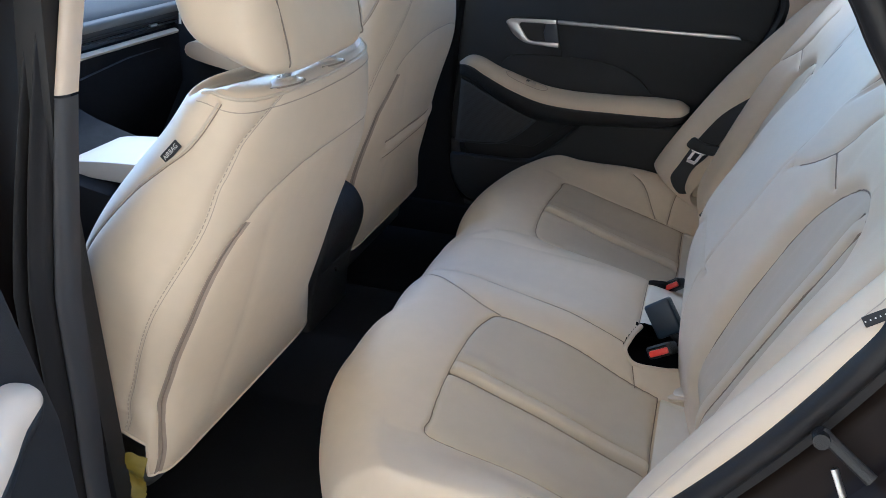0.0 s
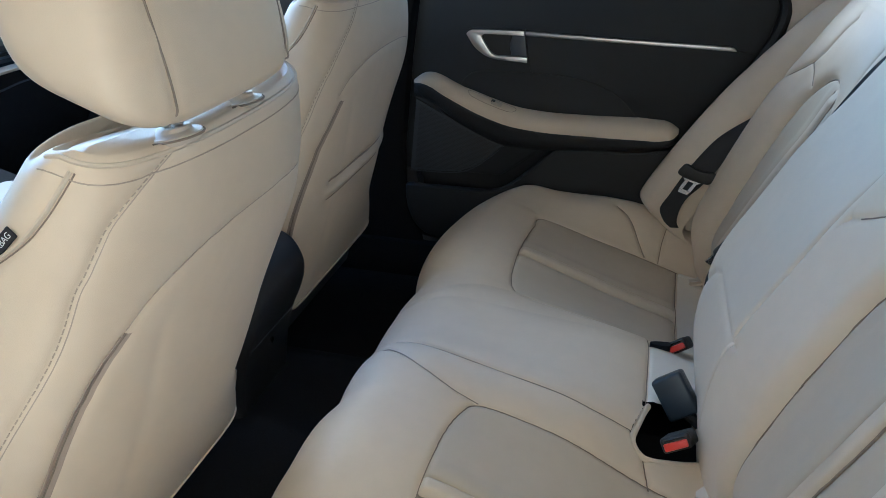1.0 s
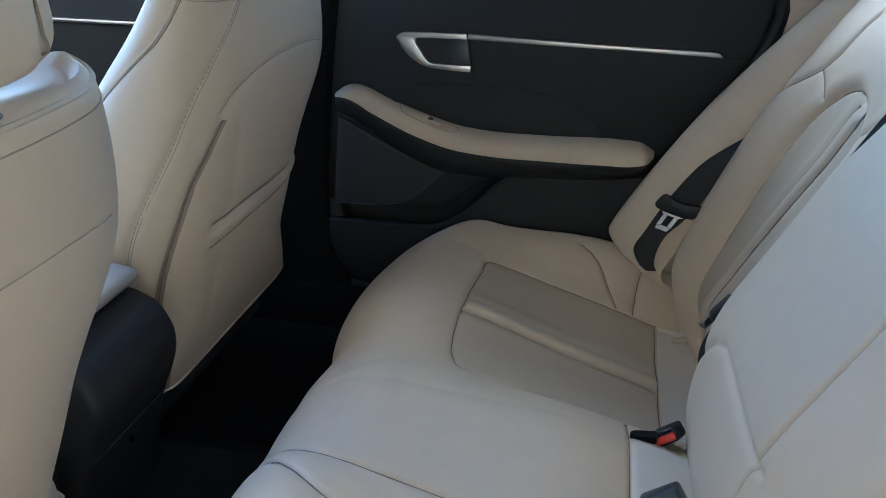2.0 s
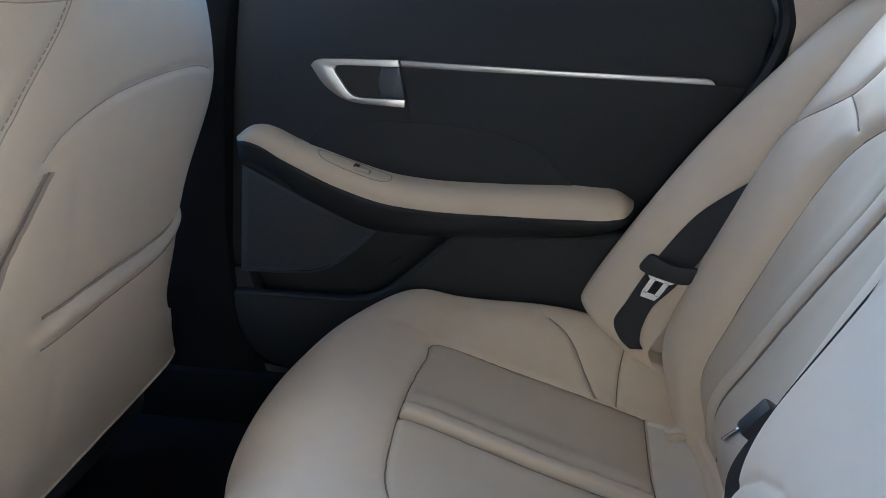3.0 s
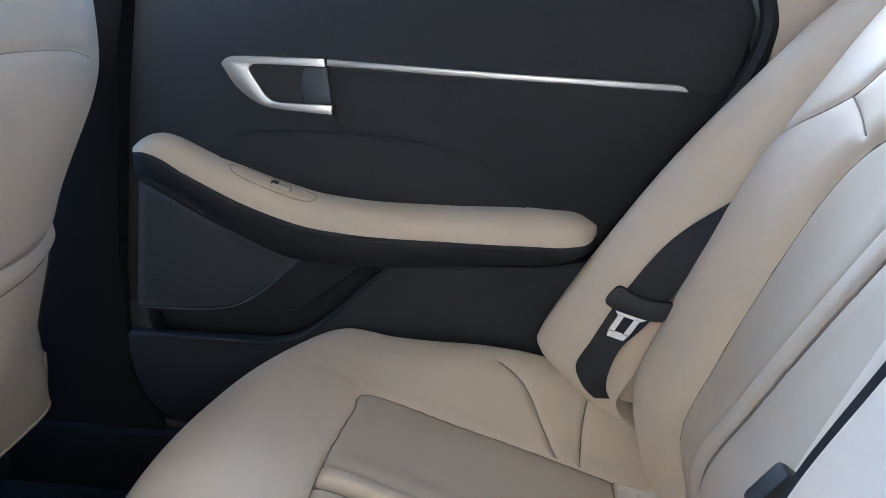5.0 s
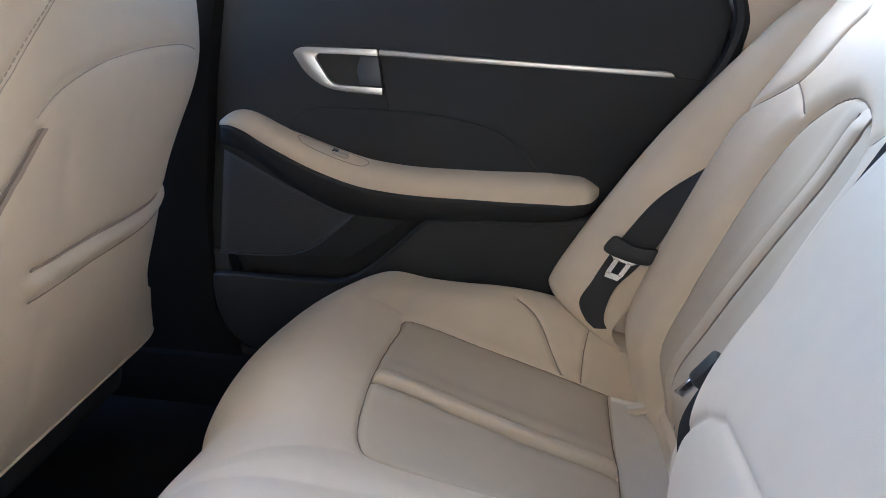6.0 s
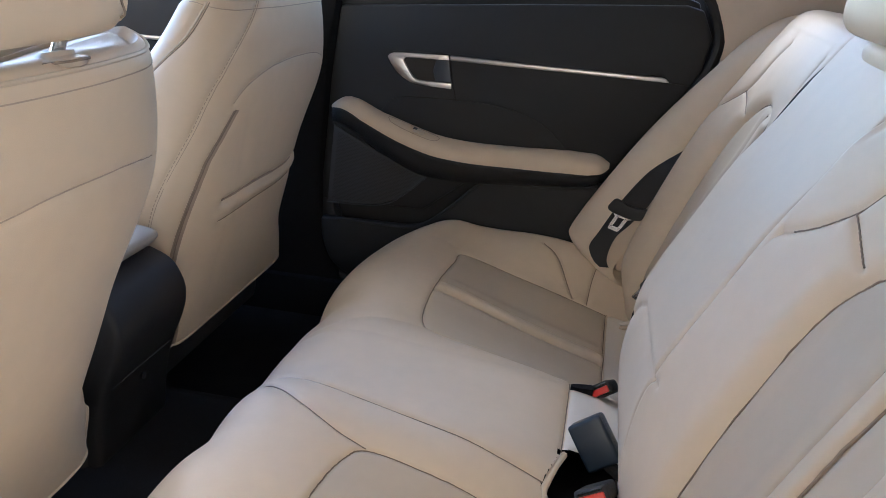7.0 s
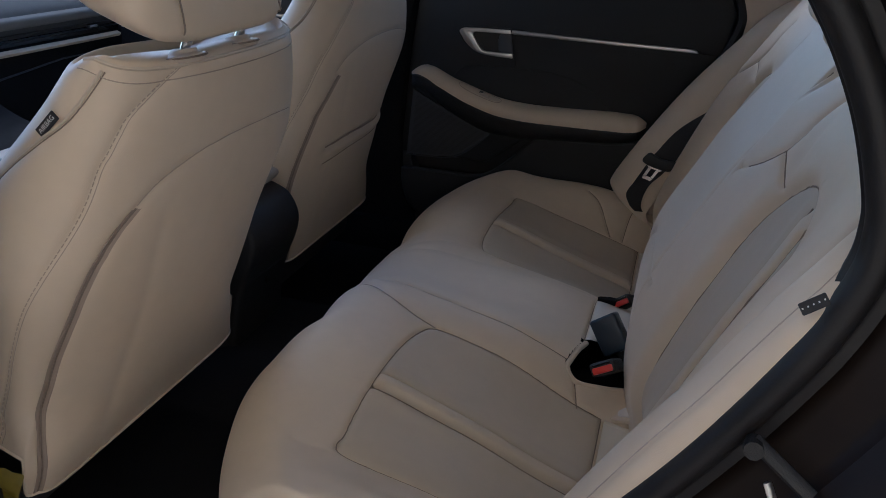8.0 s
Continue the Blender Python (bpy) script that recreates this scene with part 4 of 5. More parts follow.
    # and it is level, or falls a little to the front
    P[..., 2] -= (math.tan(radians(lean)) + 0.18) * np.clip(-0.040 - 0.050 * (np.abs(O - 0.030) / 0.19) ** 2 - X, 0, 1) * step01(HH, 0.548, 0.582)
    P[..., 1] *= m
    Pc = np.concatenate([P, P[:, :1]], 1)
    sheet("back_cover", Pc, np.ones((len(hs) - 1, len(th)), bool), leather, ob)
    bm = bmesh.new()
    bm.faces.new([bm.verts.new(p) for p in P[0][::-1]])
    part("underside", bm, plastic_black, ob)
    # recessed top panel inside the piping
    edge_ring, hub = P[-1], P[-1].mean(0)
    rings = []
    for grow, z_off in ((1.0, 0.0), (0.955, -0.006), (0.93, -0.0065), (0.88, -0.002), (0.70, -0.001), (0.40, -0.001), (0.02, -0.001)):
        r_ = hub + (edge_ring - hub) * np.array([0.5 + 0.5 * grow if grow > 0.9 else grow, grow, 1.0])
        r_[:, 2] = edge_ring[:, 2] + z_off
        r_[:, 2] = r_[:, 2] * grow + (edge_ring[100:141, 2].mean() + (r_[:, 0] - edge_ring[120, 0]) * (math.tan(radians(lean)) + 0.18) + z_off) * (1 - grow)
        rings.append(r_)
    TP = np.stack(rings)
    TP = np.concatenate([TP, TP[:, :1]], 1)
    sheet("top_panel", TP, np.ones((6, len(th)), bool), leather, ob, "cream leather panel under the headrest")

    def on(line, out=0.0):
        """Points of the cover on a line given by distance along the row and height."""
        res = []
        for q_, h in line:
            f = float(np.clip(np.interp(h, hs, np.arange(len(hs))), 0, len(hs) - 1.001))
            i = int(f)
            ends = [np.array([np.interp(q_, S[r], P[r][:, k]) for k in (0, 1, 2)]) for r in (i, i + 1)]
            p_ = ends[0] + (ends[1] - ends[0]) * (f - i)
            j = int(np.argmin(np.abs(S[i] - q_)))
            res.append(Vector(p_) + Vector(N[i, j]) * out)
        return res

    part("stitching", stitch_bm(on(seams[0], 0.0002), 0.0007), thread_light, ob, "row of beige stitches")
    part("seam", tube_bm(on(seams[1]), 0.0008, 5), thread_light, ob)
    part("piping", tube_bm(on(side_s, 0.0008), 0.0022, 6), leather_tuck, ob, "piped side edge of the seat back")
    part("seam", tube_bm(on([(q_ + 0.0045, h) for q_, h in side_s]), 0.0009, 5), thread, ob)
    part("top_piping", tube_bm([Vector(P[row(0.581)][j]) + Vector(N[row(0.581), j]) * 0.0006 for j in range(54, 187, 3)], 0.0024, 6), leather_tuck, ob, "piped upper edge of the seat back")
    part("seam", tube_bm(on([(q_ + 0.0045, h) for q_, h in joined]), 0.0006, 5), thread_light, ob)
    part("seam", tube_bm([Vector(P[row(0.568)][j]) + Vector(N[row(0.568), j]) * 0.0003 for j in range(54, 187, 3)], 0.0007, 5), thread_light, ob)
    for s in slits[:1]:
        part("pocket_slit", tube_bm(on(s), 0.0025, 6), pocket_edge, ob, "open slit of the map pocket")
    for s in slits[1:]:
        part("seam", tube_bm(on(s), 0.001, 5), thread, ob)
    # elastic binding of the pocket: two flat bands that meet in a dark groove
    for lo, hi in ((-0.0068, -0.0008), (0.0008, 0.0062)):
        bm = bmesh.new()
        rows_ = []
        for k, off in ((lo, 0.0005), (lo + 0.001, 0.0018), (hi - 0.001, 0.0018), (hi, 0.0005)):
            rows_.append([bm.verts.new(v) for v in on([(q_ + k, h) for q_, h in pocket_s], off)])
        for r0, r1 in zip(rows_[:-1], rows_[1:]):
            for k in range(len(r0) - 1):
                bm.faces.new((r0[k], r0[k + 1], r1[k + 1], r1[k]))
        part("pocket_edge", bm, pocket_edge, ob, "brown elastic edge of the back pocket")
    part("pocket_groove", tube_bm(on(pocket_s, 0.0008), 0.0011, 5), thread, ob)
    part("hem", tube_bm([Vector(p) + Vector((0.001, 0, 0.004)) for p in P[0][60:181:2]], 0.0022, 6), leather, ob, "stitched bottom hem")

    # headrest on two posts
    hz = 0.650
    us, vs = np.linspace(-math.pi / 2, math.pi / 2, 41), np.linspace(-math.pi, math.pi, 97)
    U, V = np.meshgrid(us, vs, indexing="ij")
    e1, e2 = 0.36, 0.46
    pw = lambda c, e: np.sign(c) * np.abs(c) ** e
    hx, hy, hh = 0.072, 0.146, 0.100
    XX = hx * pw(np.cos(U), e1) * pw(np.cos(V), e2)
    YY = hy * pw(np.cos(U), e1) * pw(np.sin(V), e2)
    ZZ = hh * pw(np.sin(U), e1)
    YY = YY * (1 - 0.10 * ZZ / hh)
    seam_at = np.where(YY < 0, 0.101, 0.121) + 0.006 * ZZ / hh
    seam_d = np.abs(np.abs(YY) - seam_at) + 9.0 * (XX < 0)
    XX = XX - dent(seam_d, 0.004, 0.003)
    HP = np.stack([XX - 0.080 - 0.58 * (ZZ + hh), YY - 0.006, ZZ + hz + hh - 0.045], -1)
    head = sheet("headrest", HP, np.ones((40, 96), bool), leather, ob, "cream leather headrest")
    for s in (-1, 1):
        rim = []
        for q_ in np.linspace(-0.97, 0.97, 15):
            sy = (0.101 if s < 0 else 0.121) + 0.006 * q_
            wy = sy / (hy * (1 - 0.10 * q_))
            core = max(1 - abs(q_) ** (2 / e1), 0.0) ** (e1 / e2)
            xx = hx * max(core - wy ** (2 / e2), 0.0) ** (e2 / 2)
            rim.append((xx - 0.0015 - 0.080 - 0.58 * hh * (q_ + 1), s * sy - 0.006, hh * q_ + hz + hh - 0.045))
        part("headrest_seam", tube_bm(smooth_line(rim, 5), 0.0011, 5), thread, head)
        part("post", tube_bm([(-0.050, s * 0.0585, 0.55), (-0.046, s * 0.0585, hz)], 0.006, 10), chrome, ob, "steel headrest post")
        prof = ((0.028, -0.004), (0.0285, 0.002), (0.0265, 0.0045), (0.020, 0.0055), (0.0165, 0.0075), (0.0145, 0.0115), (0.0115, 0.0125), (0.0085, 0.011), (0.0075, 0.004))
        bm = bmesh.new()
        loops = [[bm.verts.new((-0.050 + 0.86 * r_ * math.cos(a_), s * 0.0585 + r_ * math.sin(a_), 0.5755 + z_ + (math.tan(radians(lean)) + 0.18) * 0.86 * r_ * math.cos(a_))) for a_ in np.linspace(0, 2 * math.pi, 29)[:-1]] for r_, z_ in prof]
        for r0, r1 in zip(loops[:-1], loops[1:]):
            for k in range(28):
                bm.faces.new((r0[k], r0[(k + 1) % 28], r1[(k + 1) % 28], r1[k]))
        part("post_guide", bm, plastic_cream, ob, "cream plastic headrest guide")
        # dark ring that draws the shadow round the guide
        part("guide_shadow_ring", tube_bm([(-0.050 + 0.025 * math.cos(a_), s * 0.0585 + 0.029 * math.sin(a_), 0.5775 + (math.tan(radians(lean)) + 0.18) * 0.025 * math.cos(a_)) for a_ in np.linspace(0, 2 * math.pi, 25)[:-1]], 0.0012, 5, closed=True), thread, ob)
    # seat cushion and its base
    bm = block_bm((0.44, 0.42, 0.12), (-0.36, 0, -0.075), 0.05, 4, Matrix.Rotation(radians(-lean), 4, "Y"))
    part("seat_cushion", bm, leather, ob)
    bm = block_bm((0.42, 0.42, 0.13), (-0.235, 0, -0.085), 0.03, 3, Matrix.Rotation(radians(-lean), 4, "Y"))
    part("seat_base", bm, plastic_grey, ob, "dark grey plastic seat base")
    return ob, on, side_s


LEFT_AT, RIGHT_AT = (-0.545, -0.393, 0.405), (-0.592, 0.355, 0.409)
seat_left, left_on, left_side = front_seat("front_seat", "cream leather front seat seen from behind, seat back reclined", LEFT_AT, 20.5)
seat_right, right_on, right_side = front_seat("front_seat", "cream leather front seat with slit map pocket", RIGHT_AT, 14.0, slit=True)


# ---- left door opening ----
def strip_between(name, left, right, ys, ks, mat, parent, label=""):
    """A sheet between two upright lines (x, z): ks says how far across, ys how far out."""
    a, b = smooth_line(left, 10), smooth_line(right, 10)
    n = 60
    pick = lambda c: np.stack([np.interp(np.linspace(0, len(c) - 1, n), np.arange(len(c)), c[:, k]) for k in (0, 1)], -1)
    a, b = pick(a), pick(b)
    P = np.zeros((n, len(ks), 3))
    for j, (k, y) in enumerate(zip(ks, ys)):
        q = a * (1 - k) + b * k
        P[:, j, 0], P[:, j, 2] = q[:, 0], q[:, 1]
        P[:, j, 1] = y + 0.05 * np.clip((q[:, 1] - 0.75) / 0.35, 0, 1.8)
    return sheet(name, P, np.ones((n - 1, len(ks) - 1), bool), mat, parent, label)


pillar = thing("wall_left", "black sealed door pillar with cream upper trim", "pillar", kind="structure")
edge_out = [(-0.667, 0.30), (-0.656, 0.433), (-0.630, 0.773), (-0.560, 1.096), (-0.51, 1.36)]
edge_in = [(-0.578, 0.30), (-0.580, 0.468), (-0.566, 0.575), (-0.545, 0.835), (-0.530, 0.987), (-0.508, 1.10), (-0.45, 1.36)]
ks = np.linspace(0, 0.70, 36)
bumps = -0.702 - 0.014 * np.exp(-((ks - 0.18) / 0.09) ** 2) - 0.017 * np.exp(-((ks - 0.50) / 0.10) ** 2) + 0.02 * np.exp(-((ks - 0.345) / 0.035) ** 2) + 0.012 * (ks > 0.66)
strip_between("door_seal", edge_out, edge_in, bumps, ks, rubber, pillar, "black double rubber door seal")
for z0, z1, mat, lab in ((0.30, 0.985, plastic_grey, "dark grey lower pillar trim"), (0.988, 1.36, trim_cream, "cream upper pillar trim")):
    cut = lambda e: [(float(np.interp(z, [p[1] for p in e], [p[0] for p in e])), z) for z in np.linspace(z0, z1, 6)]
    kk = np.array([0.70, 0.72, 0.80, 0.90, 0.97, 1.0, 1.0])
    strip_between("pillar_trim", cut(edge_out), cut(edge_in), np.array([-0.690, -0.700, -0.704, -0.702, -0.698, -0.690, -0.680]), kk, mat, pillar, lab)
part("pillar_core", prism_bm([(-0.66, 0.25), (-0.63, 0.773), (-0.56, 1.096), (-0.51, 1.36), (-0.46, 1.36), (-0.525, 1.10), (-0.565, 0.835), (-0.58, 0.25)], -0.675, -0.645), plastic_black, pillar)
part("outer_skin", prism_bm([(-0.90, 0.30), (-0.95, 0.80), (-1.05, 1.12), (-1.05, 1.36), (-0.535, 1.36), (-0.588, 1.096), (-0.654, 0.773), (-0.685, 0.30)], -0.735, -0.60, 0.008), paint, pillar, "dark brown painted pillar skin")

part("hinge_filler", prism_bm([(-0.86, 0.30), (-0.86, 0.95), (-0.68, 0.95), (-0.66, 0.80), (-0.655, 0.30)], -0.80, -0.73, 0.006), plastic_black, pillar, "black hinge side of the pillar")

aperture = thing("wall_left", "dark brown painted body edge with black rubber seal", "door opening", kind="structure")
S = smooth_line([(0.10, 1.26), (0.19, 1.133), (0.216, 1.092), (0.240, 1.056), (0.262, 1.014), (0.277, 0.970), (0.281, 0.945), (0.277, 0.918), (0.255, 0.866), (0.206, 0.776),
                 (0.140, 0.677), (0.05, 0.557), (-0.03, 0.43), (-0.13, 0.355), (-0.30, 0.325), (-0.62, 0.32)], 10)
T = np.gradient(S, axis=0)
T /= np.linalg.norm(T, axis=1, keepdims=True)
OUT = np.stack([-T[:, 1], T[:, 0]], -1)
if OUT[60, 0] < 0:
    OUT = -OUT


def ring(name, profile, mat, label=""):
    P = np.zeros((len(S), len(profile), 3))
    for j, (d, y) in enumerate(profile):
        q = S + OUT * d
        P[:, j, 0], P[:, j, 2] = q[:, 0], q[:, 1]
        P[:, j, 1] = y + 0.05 * np.clip((q[:, 1] - 0.85) / 0.35, 0, 1.5)
    return sheet(name, P, np.ones((len(S) - 1, len(profile) - 1), bool), mat, aperture, label)


seal_prof = [(0.024 - 0.012 * math.cos(a), -0.702 - 0.014 * math.sin(a)) for a in np.linspace(-0.5, math.pi, 14)] + [(0.040, -0.703), (0.046, -0.7035)]
ring("door_seal", [(0.013, -0.680), (0.011, -0.692)] + seal_prof, rubber, "thick black rubber door seal")
ring("body_flange", [(0.046, -0.690), (0.050, -0.704), (0.056, -0.710), (0.078, -0.722), (0.082, -0.727), (0.084, -0.735)], paint, "dark brown painted flange")
ring("body_jamb", [(0.084, -0.735), (0.088, -0.742), (0.10, -0.775), (0.13, -0.80), (0.15, -0.825), (0.155, -0.85), (0.17, -0.862), (0.26, -0.868), (0.5, -0.83)], paint, "glossy dark brown door jamb and body side")
for a_, b_, r_, mat_, nm_, lab_ in (((0.252, -0.722, 0.792), (0.294, -0.742, 0.768), 0.0060, plastic_black, "striker_arm", "black striker arm"),
                                    ((0.262, -0.752, 0.780), (0.272, -0.760, 0.760), 0.0036, silver, "striker_tip", "bright steel striker tip")):
    part(nm_, tube_bm(smooth_line([a_, (Vector(a_) * 0.7 + Vector(b_) * 0.3)[:], (Vector(a_) * 0.3 + Vector(b_) * 0.7)[:], b_], 3), r_, 10, flat=0.6), mat_, aperture, lab_)
part("striker_bolt", tube_bm([(0.254, -0.716, 0.786), (0.252, -0.734, 0.790)], 0.007, 10), plastic_black, aperture)

# the opened rear door, hinged on the pillar
open_door = thing("door_3", "opened rear door with charcoal trim and cream armrest", "door", at=(-0.606, -0.800, 0.0), kind="structure")
open_door.rotation_euler = (0, 0, radians(-80))
shift = Vector((0.600, 0.80, 0.0))
for nm, bm, mat, lab in (
        ("panel", prism_bm([(-0.54, 0.36), (-0.545, 0.70), (-0.50, 0.947), (0.20, 0.99), (0.25, 0.93), (0.22, 0.80), (0.05, 0.42), (-0.05, 0.36)], -0.66, -0.70, 0.006), vinyl, ""),
        ("map_pocket", prism_bm([(-0.525, 0.38), (-0.505, 0.49), (-0.30, 0.49), (-0.18, 0.60), (0.10, 0.63), (0.0, 0.40)], -0.634, -0.66, 0.006), vinyl_soft, ""),
        ("outer_skin", prism_bm([(-0.58, 0.30), (-0.58, 0.72), (-0.54, 0.96), (0.22, 1.0), (0.28, 0.93), (0.24, 0.80), (0.07, 0.36), (-0.05, 0.30)], -0.70, -0.80, 0.012, 3), paint, "dark brown painted door skin")):
    part(nm, bm, mat, open_door, lab).location = shift
part("pane", prism_bm([(-0.52, 0.955), (0.22, 0.985), (0.10, 1.30), (-0.44, 1.32)], -0.747, -0.743), glass_dark, open_door, "tinted door window", smooth=False).location = shift
part("window_frame", tube_bm(smooth_line([(-0.545, -0.745, 0.93), (-0.50, -0.740, 1.12), (-0.455, -0.735, 1.315), (-0.30, -0.735, 1.34), (0.09, -0.735, 1.315), (0.19, -0.740, 1.15), (0.25, -0.745, 0.97)], 6), 0.024, 10), paint, open_door, "dark brown window frame").location = shift
before = set(open_door.children)
armrest(open_door, -0.66, -1.0)
for o in set(open_door.children) - before:
    o.location = shift + Vector((0.0, 0.0, 0.028))


# ---- front of the cabin ----
console = thing("centre_console", "black plastic centre console between the front seats", "console", at=(-0.85, 0.0, 0.30))
Pc0 = -Vector(console.location)
end = smooth_line([(-0.095, 0.30), (-0.10, 0.42), (-0.10, 0.53), (-0.095, 0.585), (-0.06, 0.600), (0.06, 0.600), (0.092, 0.585), (0.098, 0.53), (0.094, 0.42), (0.085, 0.30)], 4)
part("console_body", prism_bm([tuple(p) for p in end], -1.35, -0.60, 0.016, 3, axis="x"), plastic_black, console).location = Pc0
rear = smooth_line([(-0.585, 0.30), (-0.575, 0.40), (-0.560, 0.46), (-0.541, 0.505), (-0.531, 0.540), (-0.533, 0.570), (-0.552, 0.602), (-0.585, 0.618)], 6)
part("rear_panel", prism_bm([tuple(p) for p in rear] + [(-0.66, 0.618), (-0.66, 0.30)], -0.090, 0.094, 0.012, 4), plastic_black, console, "black moulded rear panel").location = Pc0
part("panel_joint", tube_bm([(-0.5585, -0.080, 0.465), (-0.5575, 0.0, 0.4665), (-0.5585, 0.080, 0.465)], 0.0012, 5), plastic_grey, console).location = Pc0
part("screw", tube_bm([(-0.575, 0.004, 0.440), (-0.562, 0.004, 0.440)], 0.0055, 10), chrome, console, "small bright screw").location = Pc0
pad = prism_bm([tuple(p) for p in smooth_line([(-1.16, 0.615), (-1.14, 0.640), (-1.05, 0.652), (-0.93, 0.658), (-0.80, 0.657), (-0.66, 0.653), (-0.590, 0.648), (-0.573, 0.640), (-0.580, 0.627), (-0.612, 0.604), (-0.66, 0.602)], 5)], -0.09, 0.090, 0.010, 3)
part("armrest_pad", pad, console_skin, console, "cream leather console armrest").location = Pc0
part("armrest_seam", tube_bm([(-0.955, -0.0905, 0.62), (-0.955, -0.0905, 0.645), (-0.955, -0.08, 0.657), (-0.955, 0.09, 0.657)], 0.0015, 5), thread, console).location = Pc0

dash = thing("dashboard", "black dashboard with grey upper pad and thin champagne strip", "dashboard", at=(-1.5, 0.0, 0.5))
Pd0 = -Vector(dash.location)
part("dash_top", prism_bm([tuple(p) for p in smooth_line([(-1.33, 0.838), (-1.345, 0.875), (-1.42, 0.915), (-1.60, 0.95), (-1.95, 0.97)], 5)] + [(-1.95, 0.80), (-1.36, 0.80)], -0.62, 0.66, 0.006), dash_skin, dash, "dark grey upper dashboard pad").location = Pd0
part("dash_pad", prism_bm([(-1.335, 0.828), (-1.325, 0.850), (-1.345, 0.868), (-1.40, 0.868), (-1.40, 0.828)], -0.60, 0.645, 0.006, 3), dash_band, dash, "beige dashboard band").location = Pd0
part("vent_band", prism_bm([(-1.36, 0.785), (-1.355, 0.828), (-1.45, 0.828), (-1.45, 0.785)], -0.60, 0.64, 0.003), plastic_gloss, dash, "black air vent band").location = Pd0
for k in range(2):
    part("vent_slat", prism_bm([(-1.350, 0.798 + 0.013 * k), (-1.345, 0.801 + 0.013 * k), (-1.40, 0.803 + 0.013 * k), (-1.40, 0.799 + 0.013 * k)], -0.58, 0.63), plastic_grey, dash).location = Pd0
part("vent_frame", tube_bm([(-1.342, 0.636, 0.79), (-1.342, 0.642, 0.825), (-1.37, 0.642, 0.832)], 0.004, 6), silver, dash, "bright vent end").location = Pd0
part("vent_tab", block_bm((0.012, 0.03, 0.006), (-1.345, 0.52, 0.806), 0.002, 2), silver, dash, "bright vent tab").location = Pd0
part("bright_strip", prism_bm([(-1.338, 0.770), (-1.332, 0.777), (-1.345, 0.783), (-1.38, 0.775)], -0.60, 0.615), champagne, dash, "thin champagne trim strip").location = Pd0
part("dash_lower", prism_bm([(-1.36, 0.79), (-1.37, 0.62), (-1.50, 0.40), (-1.80, 0.30), (-1.95, 0.30), (-1.95, 0.79)], -0.62, 0.66, 0.012, 3), dash_dark, dash).location = Pd0
part("glove_box_edge", tube_bm([(-1.364, 0.20, 0.715), (-1.364, 0.42, 0.735), (-1.366, 0.60, 0.735)], 0.0025, 6), plastic_grey, dash).location = Pd0
part("console_bridge", prism_bm([tuple(p) for p in smooth_line([(-1.0, 0.60), (-1.15, 0.63), (-1.30, 0.68), (-1.37, 0.76)], 5)] + [(-1.45, 0.76), (-1.45, 0.40), (-1.0, 0.40)], -0.13, 0.15, 0.01), dash_dark, dash, "black bridge down to the console").location = Pd0
part("door_pad", prism_bm([tuple(p) for p in smooth_line([(-1.36, 0.700), (-1.33, 0.735), (-1.20, 0.715), (-1.05, 0.680), (-0.80, 0.672), (-0.76, 0.655), (-0.80, 0.640), (-1.10, 0.645), (-1.30, 0.675)], 4, True)], 0.665, 0.725, 0.012, 3), leather, door_front, "cream door armrest")
part("bulkhead", prism_bm([(-1.95, 0.2), (-1.95, 0.97), (-2.0, 0.97), (-2.0, 0.2)], -0.72, 0.76), dash_dark, dash).location = Pd0


# ---- belts and buckles ----
def ribbon_bm(left, right, thick=0.0014, n=10):
    """A strip of webbing between two edge lines."""
    a, b = smooth_line(left, n), smooth_line(right, n)
    bm = bmesh.new()
    rows = []
    for p, q in zip(a, b):
        p, q = Vector(p), Vector(q)
        rows.append([bm.verts.new(p.lerp(q, k)) for k in np.linspace(0, 1, 5)])
    for r0, r1 in zip(rows[:-1], rows[1:]):
        for k in range(4):
            bm.faces.new((r0[k], r0[k + 1], r1[k + 1], r1[k]))
    bmesh.ops.recalc_face_normals(bm, faces=bm.faces)
    bmesh.ops.solidify(bm, geom=bm.faces[:], thickness=thick)
    return bm


belt = thing("seat_belt", "black seat belt with steel tongue on the rear bench", "seat belt", at=(0.11, 0.60, 0.58))
B0 = -Vector(belt.location)
part("webbing", ribbon_bm([(0.245, 0.604, 0.745), (0.219, 0.600, 0.731), (0.168, 0.607, 0.685), (0.127, 0.608, 0.625), (0.108, 0.608, 0.590), (0.089, 0.605, 0.552), (0.074, 0.604, 0.520), (0.084, 0.598, 0.495), (0.100, 0.596, 0.480)],
                          [(0.240, 0.590, 0.750), (0.226, 0.580, 0.730), (0.197, 0.585, 0.669), (0.174, 0.594, 0.616), (0.148, 0.596, 0.578), (0.125, 0.596, 0.550), (0.114, 0.595, 0.520), (0.112, 0.594, 0.496), (0.118, 0.594, 0.482)]), webbing, belt).location = B0
across = Vector((0.047, -0.013, -0.009)).normalized()
along = Vector((-0.018, 0.0, -0.034)).normalized()
normal = across.cross(along).normalized()
if normal.y > 0:
    across, normal = -across, -normal
FR = Matrix((across, along, normal)).transposed().to_4x4()
HOLD = Matrix.Translation(Vector((0.139, 0.601, 0.604)) + normal * 0.004) @ FR
bm = prism_bm([tuple(p) for p in smooth_line([(-0.036, -0.012), (-0.030, -0.018), (0.0, -0.012), (0.030, -0.018), (0.036, -0.010), (0.036, 0.006), (0.022, 0.012), (0.0, 0.013), (-0.022, 0.012), (-0.036, 0.006)], 3, True)], -0.004, 0.008, 0.003, 2, axis="z")
